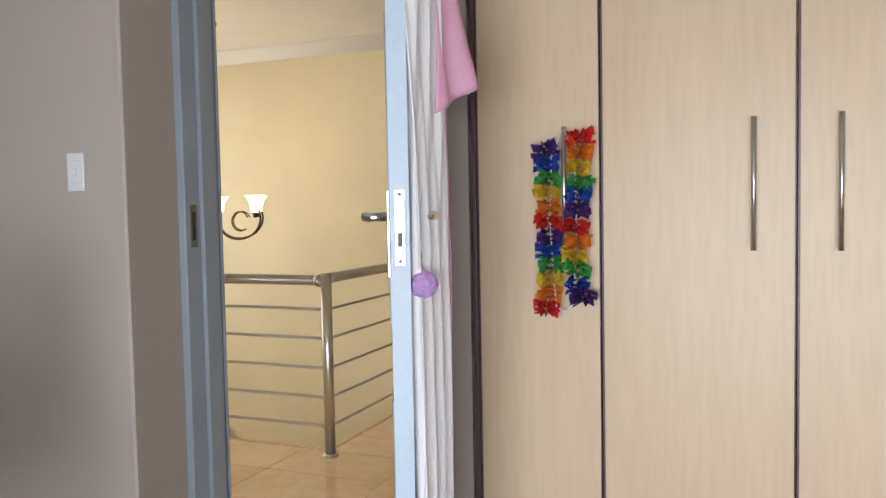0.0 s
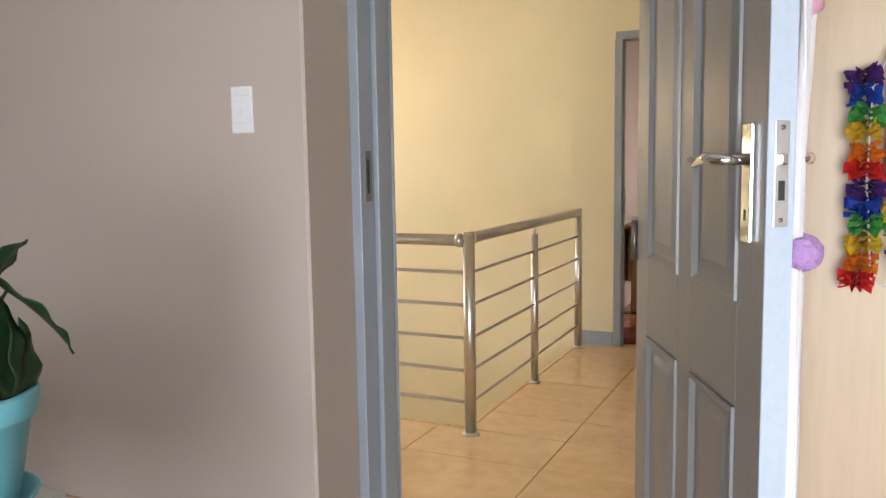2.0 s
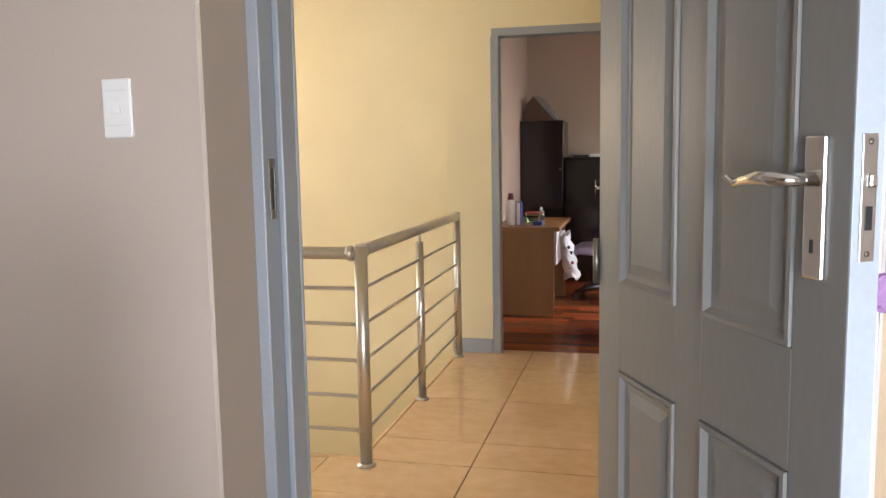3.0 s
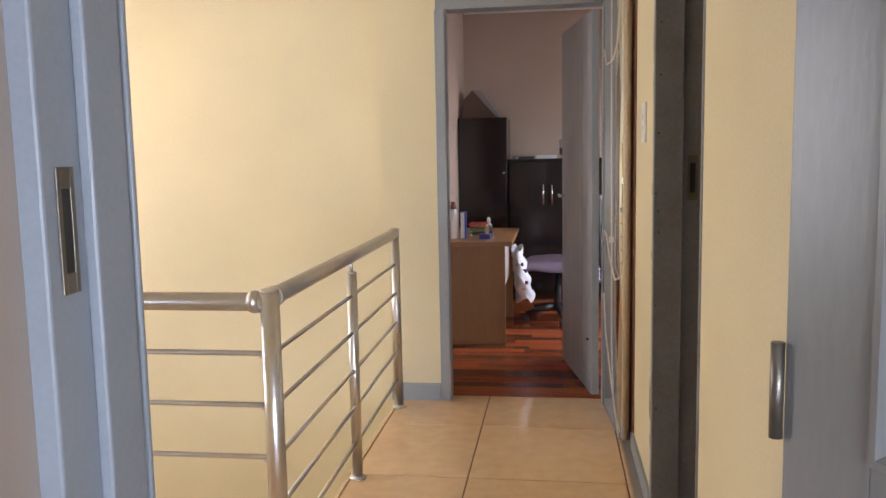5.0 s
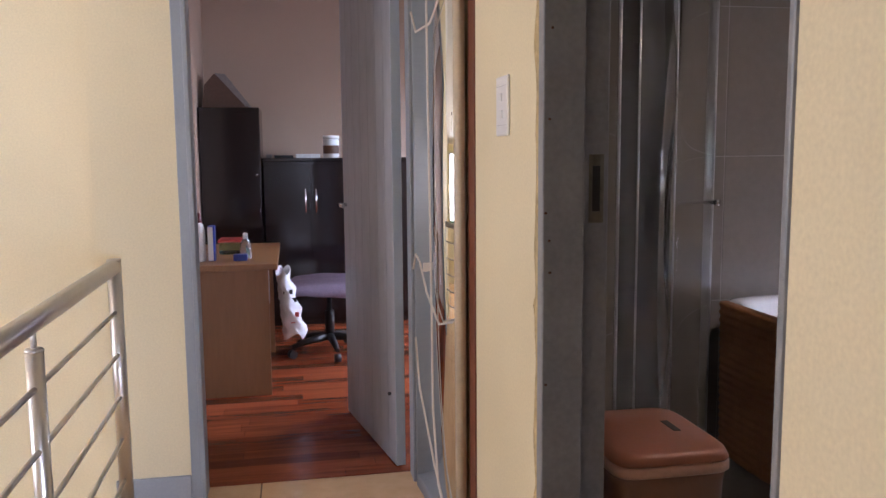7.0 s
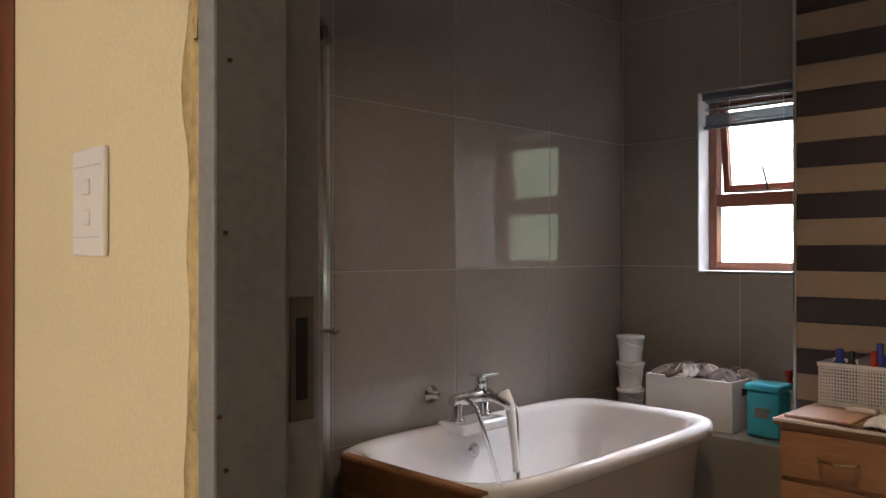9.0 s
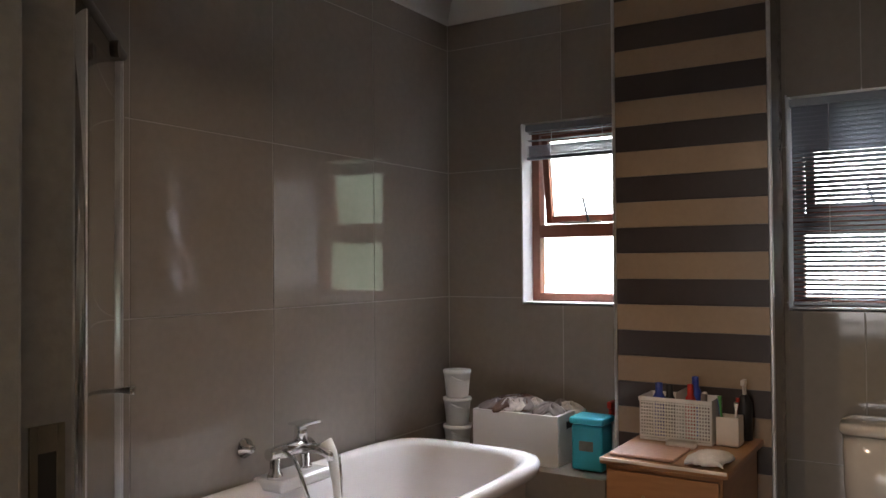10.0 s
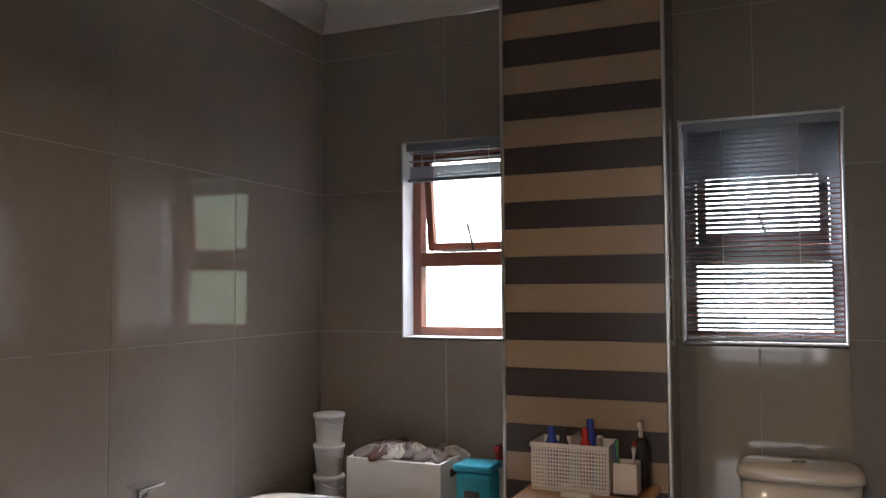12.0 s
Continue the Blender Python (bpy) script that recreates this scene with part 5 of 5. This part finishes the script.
for f in (0.2, 0.8):
    Q = A + dd * ((B - A).length * f)
    part("roller", bm_tube([Q + nrm * 0.005 + Vector((0, 0, 1.935)), Q + nrm * 0.025 + Vector((0, 0, 1.935))], 0.022, 14), M_IRON, sh, "dark roller wheel")

# cabinet with drawers
cb = thing("bathroom_cabinet", "orange pine drawer cabinet with brass handles", "cabinet")
part("body", bm_box(1.945, 4.215, 0, 2.455, 4.590, 0.724, 0.004), M_PINE, cb)
part("top_board", bm_box(1.925, 4.195, 0.725, 2.475, 4.605, 0.747, 0.004), M_PINE, cb, "worn pale-edged top")
part("top_lip", bm_box(1.918, 4.198, 0.738, 1.9245, 4.602, 0.7485, 0.001), M_CREAM, cb, "pale worn edge")
for z0, z1 in ((0.56, 0.71), (0.39, 0.545), (0.06, 0.375)):
    d_ = part("drawer", bm_box(1.929, 4.225, z0, 1.944, 4.580, z1, 0.003), M_PINE, cb)
    part("handle", bm_tube([(1.928, 4.34, (z0 + z1) / 2), (1.908, 4.35, (z0 + z1) / 2 - 0.002), (1.906, 4.40, (z0 + z1) / 2 - 0.006), (1.908, 4.45, (z0 + z1) / 2 - 0.002), (1.928, 4.46, (z0 + z1) / 2)], 0.006, 10), M_BRASS, d_, "bowed brass handle")
CZ = 0.748
solid("cutting_board", bm_box(1.96, 4.37, CZ, 2.16, 4.585, CZ + 0.010, 0.004), mat("pink_beige_board", (0.50, 0.31, 0.24), 0.5), "flat pinkish board on the cabinet", "board")
def packet_fn(u, v):
    return Vector((1.95 + 0.17 * u + 0.008 * math.sin(v * 9), 4.215 + 0.12 * v + 0.008 * math.sin(u * 7), CZ + 0.008 + 0.030 * (math.sin(math.pi * u) * math.sin(math.pi * v)) ** 0.5 + 0.004 * noise.noise(Vector((u * 9, v * 9, 0)))))
solid("wipes_packet", bm_sheet(packet_fn, 24, 18, 0.006), M_PAPER, "crumpled white soft packet on the cabinet", "packet")
solid("soap_bar", bm_box(2.165, 4.36, CZ, 2.215, 4.46, CZ + 0.022, 0.008), M_CREAM, "flat cream soap bar before the basket", "soap")

bk2 = thing("storage_basket", "white perforated plastic basket of toiletries", "basket")
b0, b1, y0_, y1_, z0_, z1_ = 2.25, 2.40, 4.325, 4.575, CZ + 0.001, CZ + 0.155
holes = []
for zz in range(11):
    z = z0_ + 0.012 + zz * 0.0120
    holes.append((b0, y0_, z, b0 + 0.003, y1_, z + 0.0055))
for yy in range(26):
    y = y0_ + yy * (y1_ - y0_ - 0.0045) / 25
    holes.append((b0 + 0.0004, y, z0_ + 0.01, b0 + 0.0034, y + 0.0045, z1_ - 0.012))
part("lattice_front", bm_boxes(holes), M_WHITEP, bk2, "perforated white lattice")
part("basket_shell", bm_boxes([(b1 - 0.004, y0_, z0_, b1, y1_, z1_), (b0 + 0.004, y0_ - 0.003, z0_, b1, y0_, z1_), (b0 + 0.004, y1_, z0_, b1, y1_ + 0.003, z1_), (b0, y0_, z0_, b1, y1_, z0_ + 0.008), (b0 - 0.003, y0_ - 0.005, z1_ - 0.014, b0 + 0.004, y1_ + 0.005, z1_), (b0 + 0.004, 4.445, z0_, b1 - 0.005, 4.449, z1_ + 0.02)], 0.001), M_WHITEP, bk2)
for i, (x, y, h, m_, r) in enumerate(((2.30, 4.52, 0.20, M_BLUE, 0.022), (2.33, 4.49, 0.19, M_BLACK, 0.02), (2.31, 4.41, 0.20, M_RED, 0.018), (2.34, 4.40, 0.225, M_BLUE, 0.02), (2.30, 4.36, 0.17, M_GREYFAB, 0.018), (2.35, 4.37, 0.17, M_CREAM, 0.016))):
    tb_ = solid("toiletry_bottle", bm_lathe([(0.001, CZ + 0.010), (r, CZ + 0.010), (r, CZ + h - 0.05), (r * 0.6, CZ + h - 0.035), (r * 0.6, CZ + h), (0.001, CZ + h + 0.003)], 14, x, y), m_, "small toiletry bottle standing in the basket", "bottle", None, "toiletries in the basket")
cu = solid("toothbrush_holder", bm_boxes([(2.28, 4.240, CZ, 2.36, 4.315, CZ + 0.006), (2.28, 4.240, CZ, 2.284, 4.315, CZ + 0.10), (2.356, 4.240, CZ, 2.36, 4.315, CZ + 0.10), (2.284, 4.240, CZ, 2.356, 4.244, CZ + 0.10), (2.284, 4.311, CZ, 2.356, 4.315, CZ + 0.10)], 0.001), M_CREAM, "cream square toothbrush holder on the cabinet", "holder")
for i, (dx, dy, lx, ly, h, m_) in enumerate(((0.02, 0.05, -0.01, 0.01, 0.17, M_GREEN), (0.05, 0.03, 0.01, -0.015, 0.16, M_RED), (0.04, 0.02, -0.02, -0.01, 0.15, M_WHITEP), (0.03, 0.06, 0.015, 0.01, 0.15, M_BLUE))):
    solid("toothbrush", bm_tube([(2.285 + dx, 4.243 + dy, CZ + 0.008), (2.285 + dx + lx, 4.243 + dy + ly, CZ + h * 0.8), (2.285 + dx + lx * 1.2, 4.243 + dy + ly * 1.2, CZ + h)], [0.004, 0.004, 0.008], 8), m_, "toothbrush standing in the cream holder", "toothbrush", None, "toothbrushes in the holder")
pb = thing("pump_bottle", "dark spray bottle with a pale nozzle on the cabinet", "bottle")
part("body", bm_lathe([(0.001, CZ), (0.026, CZ), (0.027, CZ + 0.13), (0.012, CZ + 0.16), (0.001, CZ + 0.16)], 18, 2.43, 4.25), M_BLACK, pb)
part("nozzle", bm_boxes([(2.40, 4.243, CZ + 0.195, 2.445, 4.258, CZ + 0.215), (2.423, 4.244, CZ + 0.16, 2.437, 4.257, CZ + 0.196)], 0.003), M_CREAM, pb)

# ledge things
LZ = 0.546
for i in range(3):
    z = LZ + i * 0.122
    bu = thing("stacked_bucket", "small white plastic bucket in a stack of three", "bucket", group="stack of white buckets")
    part("bucket_wall", bm_lathe([(0.001, z), (0.048, z), (0.050, z + 0.004), (0.060, z + 0.105), (0.064, z + 0.106), (0.064, z + 0.120), (0.058, z + 0.121), (0.001, z + 0.1205)], 28, 2.50, 5.50), M_WHITEP, bu)
    part("bail", bm_tube([(2.50 - 0.066 * math.cos(a) * 0.8 - 0.02, 5.50 - 0.066 * math.sin(a), z + 0.104 - 0.030 * math.cos(a - math.pi / 2)) for a in [0.2 + 0.18 * k for k in range(16)]], 0.002, 6), M_WHITEP, bu)
wb = thing("storage_box", "white wooden storage box heaped with odds and ends", "box")
part("box_wall", bm_boxes([(2.44, 4.985, LZ, 2.455, 5.385, LZ + 0.21), (2.68, 4.985, LZ, 2.695, 5.385, LZ + 0.21), (2.455, 4.985, LZ, 2.68, 5.0, LZ + 0.21), (2.455, 5.37, LZ, 2.68, 5.385, LZ + 0.21), (2.455, 5.0, LZ, 2.68, 5.37, LZ + 0.16)], 0.002), M_WHITEP, wb)
part("hand_hole", bm_box(2.53, 4.983, LZ + 0.145, 2.60, 4.9855, LZ + 0.175, 0.006), M_BLACK, wb)
for i in range(26):
    rr = random.Random(i)
    def scrap(u, v, rr=rr, i=i, cx=rr.uniform(2.48, 2.66), cy=rr.uniform(5.02, 5.35), s=rr.uniform(0.035, 0.075), t=rr.uniform(0, 6)):
        a = u * 2 * math.pi
        r = s * v * (1 + 0.3 * math.sin(a * 3 + t))
        hump = 0.03 * (1 - ((cy - 5.18) / 0.2) ** 2)
        return Vector((cx + r * math.cos(a), cy + r * math.sin(a), LZ + 0.19 + hump + 0.03 * (1 - v * v) + 0.012 * math.sin(a * 4 + t)))
    solid("cloth_scrap", bm_sheet(scrap, 20, 5, 0.003), (M_CLUTTER, M_GREYFAB, M_BROWNFAB)[i % 3], "crumpled cloth piece heaped in the white box", "cloth", None, "heap in the storage box")
tl = thing("teal_canister", "teal plastic canister with a lid on the ledge", "canister")
part("canister", bm_box(2.46, 4.802, LZ, 2.58, 4.935, LZ + 0.185, 0.012, seg=3), M_TEAL, tl)
part("lid", bm_box(2.452, 4.795, LZ + 0.186, 2.588, 4.942, LZ + 0.215, 0.010, seg=3), M_TEAL, tl)
part("label_panel", bm_box(2.4585, 4.84, LZ + 0.08, 2.4600, 4.90, LZ + 0.12, 0.0005), M_STRIKE, tl)
sp = thing("trigger_spray", "white spray bottle with a red trigger on the ledge", "bottle")
part("body", bm_lathe([(0.001, LZ), (0.035, LZ), (0.036, LZ + 0.15), (0.014, LZ + 0.20), (0.001, LZ + 0.2)], 18, 2.64, 4.82), M_WHITEP, sp)
part("trigger", bm_boxes([(2.59, 4.81, LZ + 0.235, 2.66, 4.83, LZ + 0.262), (2.63, 4.812, LZ + 0.2, 2.65, 4.828, LZ + 0.236), (2.600, 4.813, LZ + 0.195, 2.608, 4.827, LZ + 0.236)], 0.003), M_RED, sp)

# toilet
wc = thing("toilet", "cream ceramic toilet with an oval cistern lid", "toilet")
part("cistern", bm_loft([superell(2.60, 3.768, 0.10, 0.165, 0.42, 4, 48), superell(2.60, 3.768, 0.11, 0.178, 0.6, 4, 48), superell(2.60, 3.768, 0.115, 0.182, 0.784, 4, 48)]), M_CERAMIC, wc)
part("cistern_lid", bm_loft([superell(2.60, 3.768, 0.124, 0.190, 0.787, 4, 48), superell(2.60, 3.768, 0.126, 0.193, 0.797, 4, 48), superell(2.60, 3.768, 0.122, 0.188, 0.820, 4, 48), superell(2.60, 3.768, 0.10, 0.165, 0.828, 4, 48), superell(2.60, 3.768, 0.02, 0.03, 0.832, 3, 48)]), M_CERAMIC, wc)
part("flush_button", bm_lathe([(0.001, 0.830), (0.022, 0.830), (0.024, 0.834), (0.018, 0.838), (0.001, 0.838)], 20, 2.60, 3.768), M_CHROME, wc)
part("bowl", bm_loft([superell(2.38, 3.768, 0.14, 0.12, 0.0, 3, 48), superell(2.36, 3.768, 0.16, 0.11, 0.15, 3, 48), superell(2.32, 3.768, 0.23, 0.18, 0.38, 2.6, 48), superell(2.32, 3.768, 0.235, 0.185, 0.40, 2.6, 48)]), M_CERAMIC, wc)
part("seat_lid", bm_loft([superell(2.31, 3.768, 0.235, 0.19, 0.402, 2.6, 48), superell(2.31, 3.768, 0.235, 0.19, 0.425, 2.6, 48), superell(2.31, 3.768, 0.18, 0.14, 0.435, 2.6, 48)]), M_CERAMIC, wc)

dl = thing("bath_downlight", "small lit recessed downlight in the bathroom ceiling", "downlight")
part("bezel", bm_lathe([(0.034, H_BATH - 0.008), (0.045, H_BATH - 0.008), (0.05, H_BATH - 0.001), (0.034, H_BATH - 0.001)], 24, 1.16, 4.48), M_REVEAL, dl)
part("lens", bm_lathe([(0.001, H_BATH - 0.004), (0.028, H_BATH - 0.004), (0.028, H_BATH - 0.001), (0.001, H_BATH - 0.001)], 20, 1.16, 4.48), M_DOWN, dl)

ROOM = Matrix.Identity(4)

# ================================================================ tiles and planks
def tiles(parent, make, u0, u1, v0, v1, us, vs, gap, material, holes=(), name="tile"):
    """Cells between the cuts us, vs, less the holes; make(u0, v0, u1, v1) gives a box."""
    us = [u0] + [u for u in us if u0 + 0.01 < u < u1 - 0.01] + [u1]
    vs = [v0] + [v for v in vs if v0 + 0.01 < v < v1 - 0.01] + [v1]
    g = gap / 2
    for a, b in zip(us, us[1:]):
        for c, d in zip(vs, vs[1:]):
            A0, B0, C0_, D0 = a + g, b - g, c + g, d - g
            rects = [(A0, C0_, B0, D0)]
            for h0, h1, k0, k1 in holes:
                out = []
                for p, q, r, s in rects:
                    if h0 >= r or h1 <= p or k0 >= s or k1 <= q:
                        out.append((p, q, r, s))
                        continue
                    if p < h0: out.append((p, q, h0, s))
                    if r > h1: out.append((h1, q, r, s))
                    if q < k0: out.append((max(p, h0), q, min(r, h1), k0))
                    if s > k1: out.append((max(p, h0), k1, min(r, h1), s))
                rects = out
            if rects:
                part(name, bm_boxes([make(*r) for r in rects], 0.0016), material, parent)


def steps(start, step, n):
    return [start + step * i for i in range(n)]


bw = bpy.data.objects["wall_bathroom_bath_side"]
tiles(bw, lambda a, c, b, d: (a, BW_Y, c, b, BW_Y + 0.0023, d), BATH_X, BF_X - 0.001, 0, H_BATH, steps(2.133 - 0.6 * 4, 0.6, 6), steps(0.027, 0.6, 5), 0.004, M_BTILE)
ww = bpy.data.objects["wall_bathroom_window_side"]
tiles(ww, lambda a, c, b, d: (BF_X, a, c, BF_X + 0.0023, b, d), 2.2, BW_Y - 0.001, 0, H_BATH, steps(5.085 - 0.6 * 5, 0.6, 7), steps(0.027, 0.6, 5), 0.004, M_BTILE, [(a, b, c, d) for a, b, c, d in WIN])
PITCH = 0.1008
zc = 1.422 - PITCH * 14
i = 0
while zc < H_BATH:
    dark = (i % 2) == 0
    z0, z1 = max(0, zc), min(H_BATH, zc + PITCH)
    if z1 - z0 > 0.004:
        part("stripe_tile", bm_box(2.489, 4.1715, z0 + 0.0008, 2.4998, 4.7435, z1 - 0.0008), M_DARKT if dark else M_LIGHTT, pier)
    zc += PITCH
    i += 1
fh = bpy.data.objects["floor_hall_slab"]
tiles(fh, lambda a, c, b, d: (a, c, -0.0098, b, d, 0), -5.0, BATH_X - 0.04, HALL_Y0 - 0.06, 3.60, steps(-0.924 - 0.632 * 6, 0.632, 9), steps(3.25 - 0.635 * 2, 0.635, 5), 0.005, M_FTILE)
tiles(fh, lambda a, c, b, d: (a, c, -0.0098, b, d, 0), -1.40, BATH_X - 0.18, 3.6025, OFF_Y1 - 0.055, steps(-0.924, 0.632, 2), steps(3.885, 0.635, 4), 0.005, M_FTILE)
of = bpy.data.objects["floor_office_bed"]
y = OFF_Y1 - 0.05
row = 0
rp = random.Random(5)
while y < 9.1:
    x = -1.425 - rp.uniform(0, 0.5)
    while x < 1.7:
        L = rp.uniform(0.7, 1.3)
        a, b = max(x, -1.425), min(x + L, 1.7 if y > 5.88 else BATH_X - 0.06)
        if b - a > 0.02:
            part("plank", bm_box(a + 0.0008, y + 0.0008, -0.0155, b - 0.0008, y + 0.0892, rp.uniform(-0.001, 0.0)), M_WOODF, of)
        x += L
    y += 0.09
    row += 1
